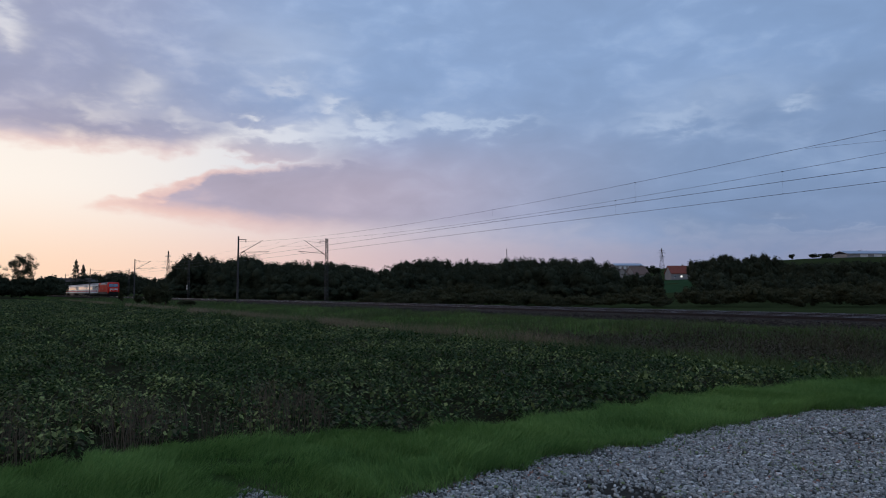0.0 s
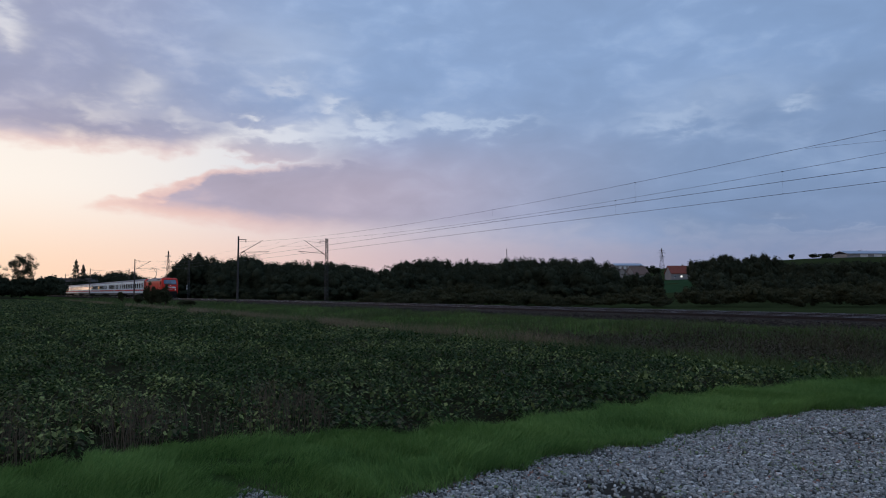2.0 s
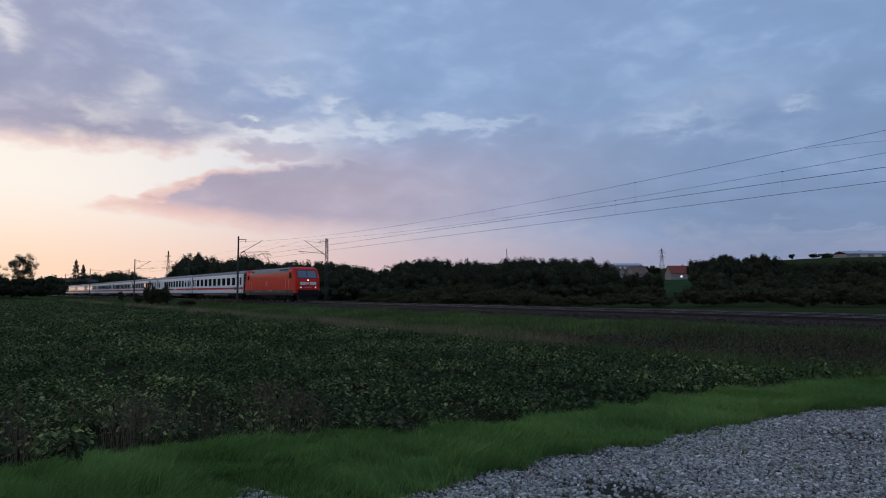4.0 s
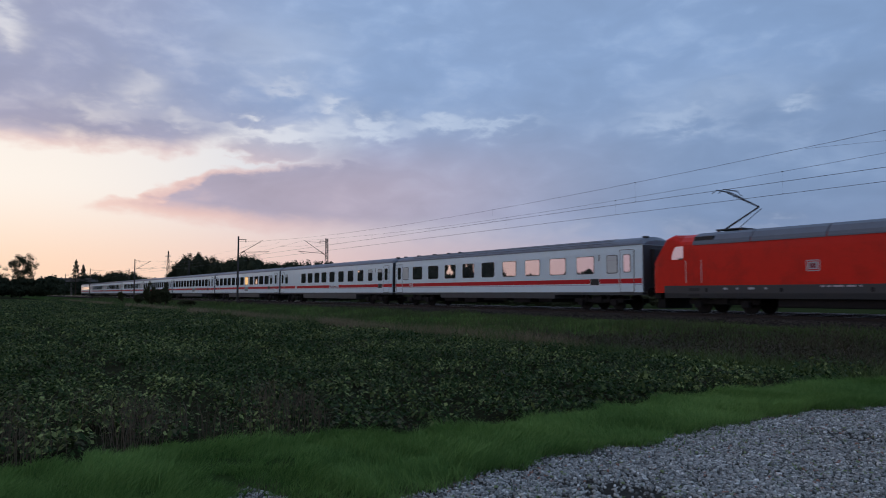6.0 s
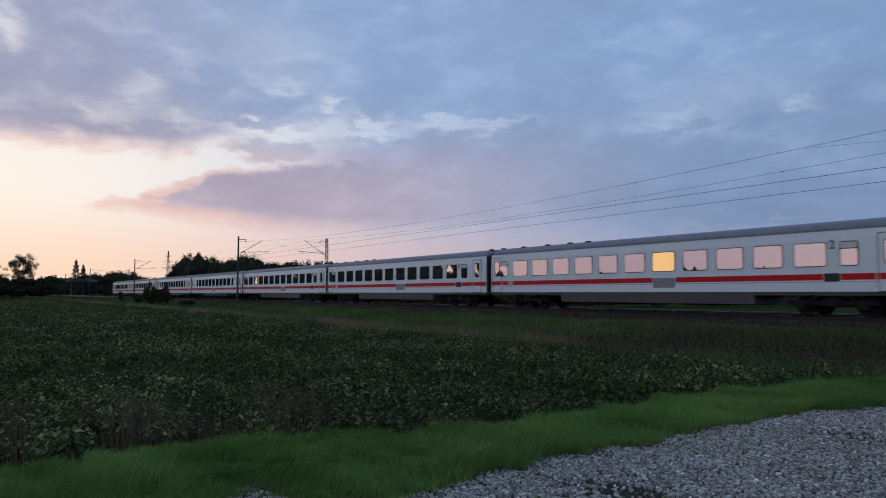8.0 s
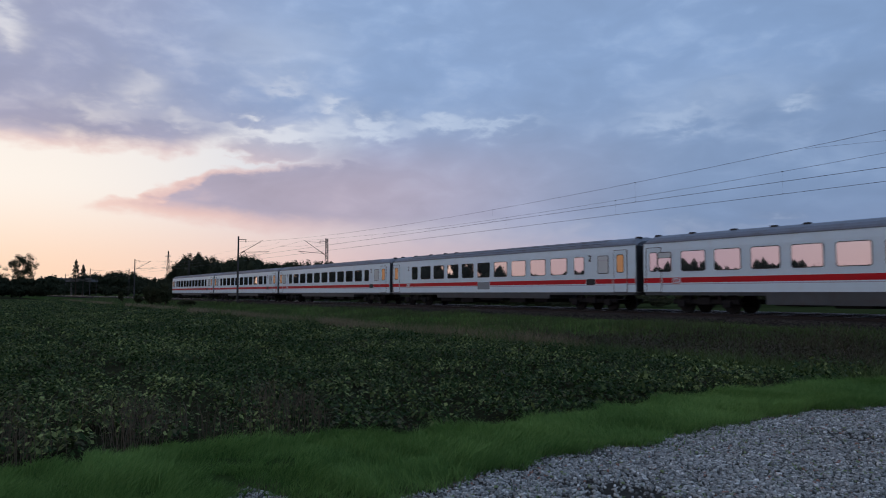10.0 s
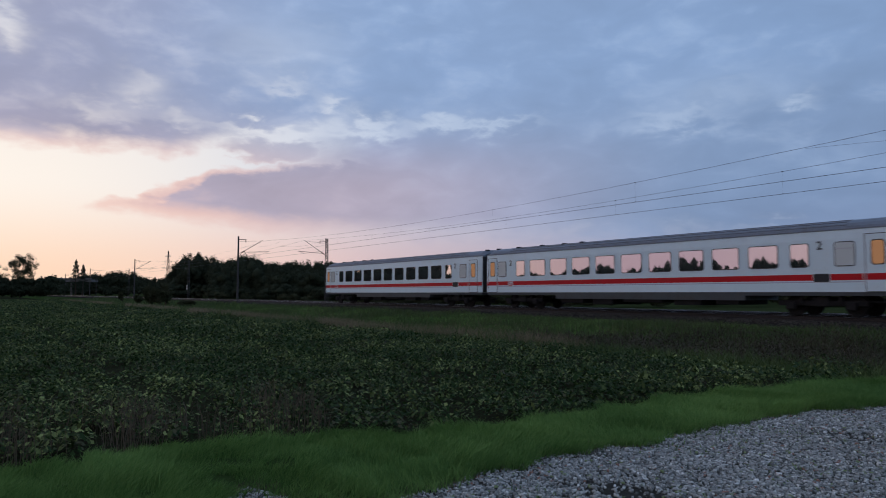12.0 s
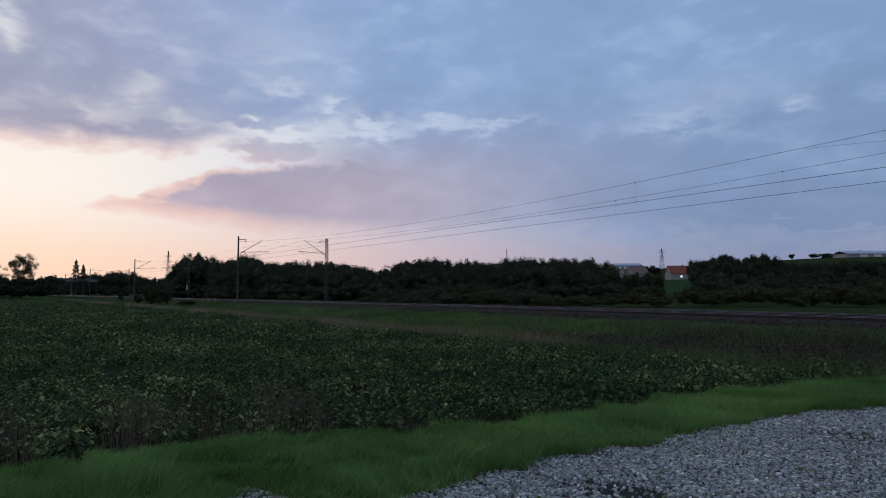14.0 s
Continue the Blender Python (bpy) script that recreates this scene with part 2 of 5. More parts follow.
MASTGREY = paint("galvanised_mast", (0.04, 0.039, 0.037), 0.6, 0.3, vary=0.2, scale=2.0)
CONCRETE = paint("mast_concrete", (0.055, 0.05, 0.046), 0.85, vary=0.2, scale=2.0, bump=0.3)
COPPER = paint("dark_wire", (0.05, 0.045, 0.045), 0.6, 0.5, vary=0.1)
INSUL = paint("insulator_brown", (0.12, 0.05, 0.03), 0.3, vary=0.1)
PLATEWHITE = paint("white_plate", (0.75, 0.75, 0.72), 0.5, vary=0.05)
BARK = paint("bark", (0.07, 0.05, 0.035), 0.9, vary=0.35, scale=4.0, bump=0.6)
LEAF = foliage("leaf_dark", (0.032, 0.040, 0.024), (0.046, 0.054, 0.031), 0.8, 0.2, 0.03)
LEAFPALE = foliage("leaf_olive", (0.044, 0.049, 0.026), (0.062, 0.064, 0.033), 0.8, 0.2, 0.03)
NEEDLE = foliage("needle_dark", (0.022, 0.036, 0.022), (0.036, 0.05, 0.028))
CROP = foliage("crop_leaf", (0.021, 0.048, 0.012), (0.27, 0.32, 0.11), 0.6, 0.2, 0.08, 4.3)
CROPDRY = foliage("crop_leaf_withered", (0.10, 0.085, 0.04), (0.07, 0.09, 0.035), 0.7)
BLADE = foliage("grass_blade", (0.050, 0.130, 0.028), (0.235, 0.385, 0.105), 0.7, 0.3, 0.08, 1.2)
MEADOW = foliage("meadow_grass", (0.036, 0.066, 0.018), (0.10, 0.142, 0.040), 0.6, 0.25)
STRAW = foliage("dry_grass", (0.17, 0.135, 0.08), (0.26, 0.21, 0.125), 0.8, 0.2)
WEED = foliage("brown_weed", (0.034, 0.030, 0.017), (0.076, 0.060, 0.036), 0.8, 0.2)
STALK = foliage("dead_stalk", (0.075, 0.058, 0.038), (0.13, 0.10, 0.065), 0.8, 0.2)


def make_stone_material():
    """Crushed stone: mostly greys, some pale, rusty and mossy pieces."""
    mat = bpy.data.materials.new("grey_gravel_stone")
    mat.use_nodes = True
    n = Nodes(mat.node_tree)
    r = n.add("ShaderNodeNewGeometry").outputs["Random Per Island"]
    where = n.add("ShaderNodeTexCoord").outputs["Object"]
    ramp = n.add("ShaderNodeValToRGB")
    ramp.color_ramp.interpolation = "CONSTANT"
    tones = ((0.0, (0.09, 0.095, 0.085)), (0.12, (0.19, 0.195, 0.18)), (0.32, (0.28, 0.285, 0.26)), (0.56, (0.36, 0.36, 0.33)), (0.76, (0.45, 0.45, 0.41)), (0.89, (0.60, 0.60, 0.55)), (0.94, (0.19, 0.24, 0.11)), (0.965, (0.28, 0.15, 0.11)), (0.985, (0.75, 0.74, 0.70)))
    e = ramp.color_ramp.elements
    while len(e) < len(tones):
        e.new(0.5)
    for q, (at_, c) in zip(e, tones):
        q.position, q.color = at_, (*c, 1)
    n.put(ramp.inputs[0], r)
    v = n.m("ADD", 0.55, n.m("ADD", n.m("MULTIPLY", n.noise(where, 55.0, 4.0), 0.7), n.m("MULTIPLY", n.noise(where, 1.1, 4.0), 0.35)))
    col = n.mix(1.0, ramp.outputs[0], n.vec(v, v, v), "MULTIPLY")
    b = n.add("ShaderNodeBsdfPrincipled")
    n.put(b.inputs["Base Color"], col), n.put(b.inputs["Roughness"], 0.85), n.put(b.inputs["Specular IOR Level"], 0.2)
    out = n.add("ShaderNodeOutputMaterial")
    n.put(out.inputs[0], b.outputs[0])
    return mat


STONE = make_stone_material()


def make_ground_material():
    mat = bpy.data.materials.new("field_and_verge")
    mat.use_nodes = True
    n = Nodes(mat.node_tree)
    where = n.add("ShaderNodeNewGeometry").outputs["Position"]
    x, y, z = n.split(where)
    p = n.m("ADD", n.m("MULTIPLY", x, NX), n.m("MULTIPLY", y, NY))
    wob = n.m("MULTIPLY", n.m("SUBTRACT", n.noise(where, 0.9, 5.0), 0.5), 1.4)
    a, b2, c2 = n.noise(where, 0.25, 5.0), n.noise(where, 3.0, 6.0), n.noise(where, 22.0, 5.0)
    var = n.m("ADD", 0.45, n.m("ADD", n.m("MULTIPLY", a, 0.5), n.m("MULTIPLY", c2, 0.6)))
    soil = n.mix(b2, (0.016, 0.014, 0.009, 1), (0.038, 0.03, 0.019, 1))
    soil = n.mix(n.step(c2, 0.45, 0.62), soil, (0.028, 0.045, 0.018, 1))
    turf = n.mix(b2, (0.028, 0.055, 0.016, 1), (0.055, 0.085, 0.026, 1))
    grit = n.mix(c2, (0.022, 0.021, 0.017, 1), (0.075, 0.072, 0.062, 1))
    stone = n.mix(c2, (0.018, 0.016, 0.014, 1), (0.045, 0.04, 0.035, 1))
    far = n.mix(a, (0.028, 0.042, 0.016, 1), (0.045, 0.056, 0.023, 1))
    gravel_side = n.m("SUBTRACT", n.m("SUBTRACT", n.m("ADD", 6.25, n.m("MULTIPLY", x, 0.585)), n.m("MULTIPLY", n.m("MAXIMUM", n.m("SUBTRACT", 0.4, x), 0.0), 0.8)), y)
    crop_side = n.m("SUBTRACT", y, n.m("ADD", 8.3, n.m("MULTIPLY", x, 0.53)))
    col = n.mix(n.m("MULTIPLY", n.step(n.m("ADD", crop_side, wob), -0.2, 0.2), n.step(n.m("ADD", p, wob), 13.7, 13.3)), turf, soil)
    col = n.mix(n.step(n.m("ADD", gravel_side, n.m("MULTIPLY", wob, 0.5)), -0.15, 0.2), col, grit)
    col = n.mix(n.step(p, 25.9, 26.6), col, stone)
    col = n.mix(n.step(p, 38.2, 39.5), col, far)
    col = n.mix(1.0, col, n.vec(var, var, var), "MULTIPLY")
    b = n.add("ShaderNodeBsdfPrincipled")
    n.put(b.inputs["Base Color"], col), n.put(b.inputs["Roughness"], 0.95), n.put(b.inputs["Specular IOR Level"], 0.0)
    bp = n.add("ShaderNodeBump")
    n.put(bp.inputs["Strength"], 0.7), n.put(bp.inputs["Distance"], 0.04)
    n.put(bp.inputs["Height"], n.m("ADD", b2, c2)), n.put(b.inputs["Normal"], bp.outputs[0])
    out = n.add("ShaderNodeOutputMaterial")
    n.put(out.inputs[0], b.outputs[0])
    return mat


# ---- mesh helpers ----
def part(name, bm, material, parent=None, label="", smooth=False):
    """Links a bmesh as one mesh object under a thing."""
    me = bpy.data.meshes.new(name)
    bm.to_mesh(me)
    bm.free()
    return hang(name, me, material, parent, label, smooth)


def hang(name, me, material, parent=None, label="", smooth=False):
    for m in material if isinstance(material, (list, tuple)) else [material]:
        if not me.materials.get(m.name):
            me.materials.append(m)
    if smooth:
        for f in me.polygons:
            f.use_smooth = True
    ob = new(name, me)
    ob.parent = parent
    if label:
        tagged(ob, label)
    return ob


def thing(name, label, category, group="", kind="", place=None):
    ob = new(name)
    if place is not None:
        ob.matrix_basis = place
    return tagged(ob, label, category, group, kind)


def box(bm, x0, x1, y0, y1, z0, z1, bevel=0.0):
    made = bmesh.ops.create_cube(bm, size=1.0, matrix=Matrix.Translation(((x0 + x1) / 2, (y0 + y1) / 2, (z0 + z1) / 2)) @ Matrix.Diagonal((x1 - x0, y1 - y0, z1 - z0, 1)))
    if bevel:
        edges = {e for v in made["verts"] for e in v.link_edges}
        bmesh.ops.bevel(bm, geom=list(edges), offset=bevel, segments=2, affect="EDGES", profile=0.5)
    return bm


def rod(bm, a, b, r0, r1=None, sides=8):
    a, b = Vector(a), Vector(b)
    d = b - a
    m = Matrix.Translation((a + b) / 2) @ d.to_track_quat("Z", "Y").to_matrix().to_4x4()
    bmesh.ops.create_cone(bm, cap_ends=True, segments=sides, radius1=r0, radius2=r0 if r1 is None else r1, depth=d.length, matrix=m)
    return bm


def B():
    return bmesh.new()


def raw(name, verts, faces, material, label="", category="", kind="", parent=None):
    """One mesh from arrays of corners and faces."""
    me = bpy.data.meshes.new(name)
    verts, faces = np.asarray(verts, dtype=np.float32), np.asarray(faces, dtype=np.int32)
    me.vertices.add(len(verts))
    me.vertices.foreach_set("co", verts.ravel())
    k = faces.shape[1]
    me.loops.add(faces.size)
    me.loops.foreach_set("vertex_index", faces.ravel())
    me.polygons.add(len(faces))
    me.polygons.foreach_set("loop_start", np.arange(len(faces), dtype=np.int32) * k)
    me.update(calc_edges=True)
    ob = hang(name, me, material, parent)
    return tagged(ob, label, category, "", kind)


# ---- ground ----
def smooth(a, b, v):
    t = np.clip((v - a) / (b - a), 0, 1)
    return t * t * (3 - 2 * t)


def height(x, y):
    """The ground's height: verge, field, ditch, embankment, and the hill beyond the village."""
    x, y = np.asarray(x, float), np.asarray(y, float)
    p, u = x * NX + y * NY, x * DX + y * DY
    z = -0.30 * smooth(13.0, 17.5, p) + 0.42 * smooth(19.0, 26.0, p) + 0.28 * smooth(26.2, 27.9, p)
    z = z - 0.9 * smooth(36.9, 40.0, p)
    side = np.arctan2(x, np.maximum(y, 1.0))
    dist = np.hypot(x, y)
    hill = (smooth(0.04, 0.3, side) * 23 + smooth(0.28, 0.5, side) * 6.8) * smooth(230, 640, dist) + smooth(700, 2200, dist) * 10
    z = z + hill * smooth(40, 60, p)
    z = z + 0.05 * np.sin(x * 0.7 + 1) * np.sin(y * 0.5) * (1 - smooth(11, 13, p))
    return z


def spread(dense, first, ratio, last):
    """Even steps in the middle, growing steps to both ends."""
    lo, hi, step = dense
    mid = list(np.arange(lo, hi + 1e-6, step))
    up, s = [], first
    v = hi
    while v < last:
        v += s
        s *= ratio
        up.append(v)
    down, s, v = [], first, lo
    while v > -last:
        v -= s
        s *= ratio
        down.append(v)
    return np.array(down[::-1] + mid + up)


def make_ground():
    ps, us = spread((-4, 44, 0.4), 0.6, 1.16, 4200), spread((-20, 70, 1.5), 2.0, 1.1, 4200)
    P, U = np.meshgrid(ps, us)
    X, Y = U * DX + P * NX, U * DY + P * NY
    V = np.stack([X, Y, height(X, Y)], -1).reshape(-1, 3)
    w = len(ps)
    i = np.arange(len(us) - 1)[:, None] * w + np.arange(w - 1)[None, :]
    i = i.ravel()
    F = np.stack([i, i + 1, i + w + 1, i + w], -1)
    ob = raw("ground", V, F, make_ground_material(), "farmland with gravel, grass verge and railway embankment", "ground", "structure")
    for f in ob.data.polygons:
        f.use_smooth = True
    return ob


make_ground()
# ---- railway ----
SPIN = math.degrees(math.atan2(-DY, -DX))       # a vehicle's x points the way it runs


def track_matrix(u, p, z=RAIL):
    q = at(u, p, z)
    return pose(q.x, q.y, q.z, 0, 0, SPIN)


def prism(bm, ring, x0, x1, caps=True):
    """A cross-section of (y, z) drawn out along x."""
    a = [bm.verts.new((x0, y, z)) for y, z in ring]
    b = [bm.verts.new((x1, y, z)) for y, z in ring]
    k = len(ring)
    for i in range(k):
        bm.faces.new((a[i], a[(i + 1) % k], b[(i + 1) % k], b[i]))
    if caps:
        bm.faces.new(a[::-1]), bm.faces.new(b)
    bmesh.ops.recalc_face_normals(bm, faces=bm.faces[:])
    return bm


def make_track(p, name, label):
    t = thing(name, label, "railway track", "the two tracks", place=track_matrix(0, p))
    rail = [(-0.075, -0.17), (0.075, -0.17), (0.07, -0.155), (0.012, -0.14), (0.01, -0.045), (0.036, -0.036), (0.036, -0.004), (-0.036, -0.004), (-0.036, -0.036), (-0.01, -0.045), (-0.012, -0.14), (-0.07, -0.155)]
    for side in (-0.7535, 0.7535):
        r = part("rail", prism(B(), [(y + side, z) for y, z in rail], -900, 600), RAILSIDE, t)
        part("rail_head", prism(B(), [(side - 0.0375, -0.008), (side + 0.0375, -0.008), (side + 0.03, 0.0), (side - 0.03, 0.0)], -900, 600), RAILTOP, r, "worn shiny running surface")
    bm = B()
    prism(bm, [(-1.3, -0.36), (1.3, -0.36), (1.27, -0.19), (0.5, -0.175), (0.3, -0.215), (-0.3, -0.215), (-0.5, -0.175), (-1.27, -0.19)], -0.13, 0.13)
    me = bpy.data.meshes.new("sleeper")
    bm.to_mesh(me)
    bm.free()
    me.materials.append(SLEEPER)
    for i in range(150):
        s = new("sleeper", me)
        s.parent = t
        s.location = (-6 - 0.6 * i, 0, 0)
    # the rest of the line, one joined part
    V, F = [], []
    base = np.array([v.co[:] for v in me.vertices])
    quads = [f.vertices[:] for f in me.polygons if len(f.vertices) == 4]
    for i in range(150, 600):
        F += [[k + len(V) * len(base) for k in q] for q in quads]
        V.append(base + np.array([-6 - 0.6 * i, 0, 0]))
    for i in range(1, 60):
        F += [[k + len(V) * len(base) for k in q] for q in quads]
        V.append(base + np.array([-6 + 0.6 * i, 0, 0]))
    raw("sleepers", np.concatenate(V), F, SLEEPER, kind="stuff", parent=t)
    return t


make_track(P_NEAR, "railway_track", "railway track with steel rails on concrete sleepers, in use")
make_track(P_FAR, "railway_track", "empty railway track with shiny rails on concrete sleepers")


def lattice_pole(bm, top, w0, w1, sides=4):
    """Four legs and crossing braces."""
    k = 12
    for sx in (-1, 1):
        for sy in (-1, 1):
            rod(bm, (sx * w0, sy * w0, 0), (sx * w1, sy * w1, top), 0.035, sides=4)
    for i in range(k):
        a, b = i / k, (i + 1) / k
        wa, wb = w0 + (w1 - w0) * a, w0 + (w1 - w0) * b
        s = 1 if i % 2 else -1
        for q in (-1, 1):
            rod(bm, (s * wa, q * wa, a * top), (-s * wb, q * wb, b * top), 0.02, sides=4)
            rod(bm, (q * wa, s * wa, a * top), (q * wb, -s * wb, b * top), 0.02, sides=4)
    return bm


def make_mast(near, lattice, base_z):
    """An overhead-line mast; y points at the track it serves."""
    label = "steel lattice overhead-line mast with a cantilever" if lattice else "slim grey overhead-line mast with a cantilever"
    t = thing("catenary_mast", label, "catenary mast", "overhead-line masts")
    top = 8.75 - base_z
    bm = B()
    if lattice:
        lattice_pole(bm, top, 0.19, 0.12)
    else:
        rod(bm, (0, 0, 0), (0, 0, top), 0.14, 0.10, 10)
    part("pole", bm, MASTGREY if lattice else CONCRETE, t)
    part("foundation", box(B(), -0.4, 0.4, -0.4, 0.4, -0.5, 0.12, 0.04), CONCRETE, t)
    z = lambda h: h - base_z
    reach = 3.1
    part("cantilever_tube", rod(B(), (0, 0.15, z(6.55)), (0, reach, z(8.35)), 0.03), MASTGREY, t)
    part("stay_tube", rod(B(), (0, 0.15, z(8.1)), (0, reach - 0.1, z(8.3)), 0.014), MASTGREY, t)
    part("registration_tube", rod(B(), (0, 0.35, z(6.75)), (0, reach + 0.9, z(6.95)), 0.03), MASTGREY, t)
    part("steady_arm", rod(B(), (0, reach + 0.8, z(6.95)), (0, reach + 0.1, z(6.69)), 0.015), MASTGREY, t)
    bm = B()
    for k in range(5):
        f = 0.08 + 0.03 * k
        q = Vector((0, 0.15, z(6.55))).lerp(Vector((0, reach, z(8.35))), f)
        rod(bm, q, q + Vector((0, 0.03, 0.018)), 0.09, sides=10)
    part("insulator", bm, INSUL, t)
    part("feeder_arm", box(B(), -0.04, 0.04, 0.1, 1.0, top - 0.42, top - 0.34), MASTGREY, t)
    part("feeder_insulator", rod(B(), (0, 0.95, top - 0.42), (0, 0.95, top - 0.72), 0.05), INSUL, t)
    return t


NEAR_AT, FAR_AT = (8.0, 85.8, 154.5, 223.0, 291.0), (4.0, 82.6, 153.3, 224.0, 292.0)


def stand_masts():
    for us, p, turn, tpl in ((NEAR_AT, P_NEAR - 3.4, 180, None), (FAR_AT, P_FAR + 3.4, 0, None)):
        for i, u in enumerate(us):
            q = at(u, p)
            q.z = float(height(q.x, q.y))
            m = pose(q.x, q.y, q.z, 0, 0, SPIN + (0 if turn else 180))
            if tpl is None:
                tpl = make_mast(turn == 180, turn == 0, q.z)
                tpl.matrix_basis = m
            else:
                copy_thing(tpl, m)
    # white plate on the second far mast
    q = at(153.3, P_FAR + 3.4)
    sign = thing("mast_sign", "small white rectangular plate fixed to a mast", "sign", place=pose(q.x, q.y, float(height(q.x, q.y)), 0, 0, SPIN))
    part("plate", box(B(), -0.25, 0.25, -0.32, -0.28, 2.1, 3.1, 0.01), PLATEWHITE, sign)
    part("bracket", box(B(), -0.04, 0.04, -0.3, -0.1, 2.5, 2.58), MASTGREY, sign)


stand_masts()


def wire(name, pts, r, label, parent=None):
    cu = bpy.data.curves.new(name, "CURVE")
    cu.dimensions, cu.bevel_depth, cu.bevel_resolution = "3D", r, 1
    sp = cu.splines.new("POLY")
    sp.points.add(len(pts) - 1)
    for q, c in zip(sp.points, pts):
        q.co = (*c, 1)
    cu.materials.append(COPPER)
    ob = new(name, cu)
    ob.parent = parent
    return ob


def string_wires():
    """Contact wire, sagging catenary wire, stitch wires and droppers over each track."""
    for us, p in ((NEAR_AT, P_NEAR), (FAR_AT, P_FAR)):
        line = thing("overhead_line", "sagging catenary wire with droppers above a contact wire", "overhead line", "overhead lines")
        stops = [us[0] - 70] + list(us) + [us[-1] + 70, us[-1] + 140]
        zig = [0.25 * (-1) ** k for k in range(len(stops))]
        wire("contact_wire", [at(u, p + g, 6.68) for u, g in zip(stops, zig)], 0.011, "", line)
        top, low = 8.36, 7.52
        pts = []
        for k in range(len(stops) - 1):
            a, b = stops[k], stops[k + 1]
            for j in range(12):
                f = j / 12
                pts.append(at(a + (b - a) * f, p + (zig[k] + (zig[k + 1] - zig[k]) * f), low + (top - low) * (2 * f - 1) ** 2))
        wire("catenary_wire", pts, 0.008, "", line)
        for k in range(1, min(len(stops) - 1, 4)):
            a, b = stops[k], stops[k + 1]
            n = max(3, round((b - a) / 12.0))
            for j in range(n):
                f = (j + 0.35) / n
                g = p + zig[k] + (zig[k + 1] - zig[k]) * f
                z = low + (top - low) * (2 * f - 1) ** 2
                u = a + (b - a) * f
                if min(u - a, b - u) < 11:
                    continue
                part("dropper", rod(B(), at(u, g, 6.68), at(u, g, z), 0.002, sides=4), COPPER, line)
                part("clamp", box(B(), *sum(([c - 0.025, c + 0.025] for c in at(u, g, z)), [])), COPPER, line)
                part("clamp", box(B(), *sum(([c - 0.02, c + 0.02] for c in at(u, g, 6.7)), [])), COPPER, line)
            for end, s in ((a, 1), (b, -1)):
                pts = [at(end + s * d, p, z) for d, z in ((0, 7.62), (2, 7.64), (4, 7.74), (6, 7.9), (8.0, low + (top - low) * (2 * (8.0 / (b - a)) - 1) ** 2))]
                wire("stitch_wire", pts, 0.005, "", line)


string_wires()


# ---- train ----
def rounded(w, h, r, k=4):
    pts = []
    for cx, cz, a0 in ((w / 2 - r, h / 2 - r, 0), (-w / 2 + r, h / 2 - r, 90), (-w / 2 + r, -h / 2 + r, 180), (w / 2 - r, -h / 2 + r, 270)):
        for i in range(k + 1):
            a = radians(a0 + 90 * i / k)
            pts.append((cx + r * math.cos(a), cz + r * math.sin(a)))
    return pts


def slab(bm, outline, x, y, z, depth):
    """An outline of (x, z) standing on a side wall that faces -y, proud by depth."""
    a = [bm.verts.new((x + px, y, z + pz)) for px, pz in outline]
    b = [bm.verts.new((x + px, y - depth, z + pz)) for px, pz in outline]
    k = len(outline)
    bm.faces.new(b)
    for i in range(k):
        bm.faces.new((a[i], a[(i + 1) % k], b[(i + 1) % k], b[i]))
    bmesh.ops.recalc_face_normals(bm, faces=bm.faces[:])
    return bm


def letters(text, size, material, parent, x, y, z, name="lettering"):
    cu = bpy.data.curves.new(name, "FONT")
    cu.offset = 0.012 * size
    cu.body, cu.size, cu.extrude, cu.align_x, cu.align_y = text, size, 0.003, "CENTER", "CENTER"
    cu.materials.append(material)
    ob = new(name, cu)
    ob.parent = parent
    ob.location, ob.rotation_euler = (x, y, z), (radians(90), 0, 0)
    return ob


HALF = 1.41
SIDE_TOP = 3.57


def make_bogie(parent, x, gear=IRON):
    b = part("bogie", box(box(box(B(), x - 1.85, x + 1.85, -1.12, -0.98, 0.45, 0.68, 0.04), x - 1.85, x + 1.85, 0.98, 1.12, 0.45, 0.68, 0.04), x - 0.35, x + 0.35, -1.2, 1.2, 0.42, 0.82, 0.05), gear, parent, "dark grimy bogie with two axles")
    for sx in (-1.25, 1.25):
        for sy in (-1, 1):
            part("axle_box", box(B(), x + sx - 0.2, x + sx + 0.2, sy * 1.17 - 0.1, sy * 1.17 + 0.1, 0.3, 0.62, 0.03), gear, b)
            part("spring", rod(B(), (x + sx * 0.65, sy * 1.1, 0.55), (x + sx * 0.65, sy * 1.1, 0.95), 0.1, sides=8), gear, b)
    for sx in (-1.25, 1.25):
        bm = B()
        rod(bm, (x + sx, -0.7, 0.46), (x + sx, 0.7, 0.46), 0.08)
        for sy in (-1, 1):
            rod(bm, (x + sx, sy * 0.69, 0.46), (x + sx, sy * 0.82, 0.46), 0.46, 0.44, 24)
        part("wheelset", bm, gear, b)
    return b


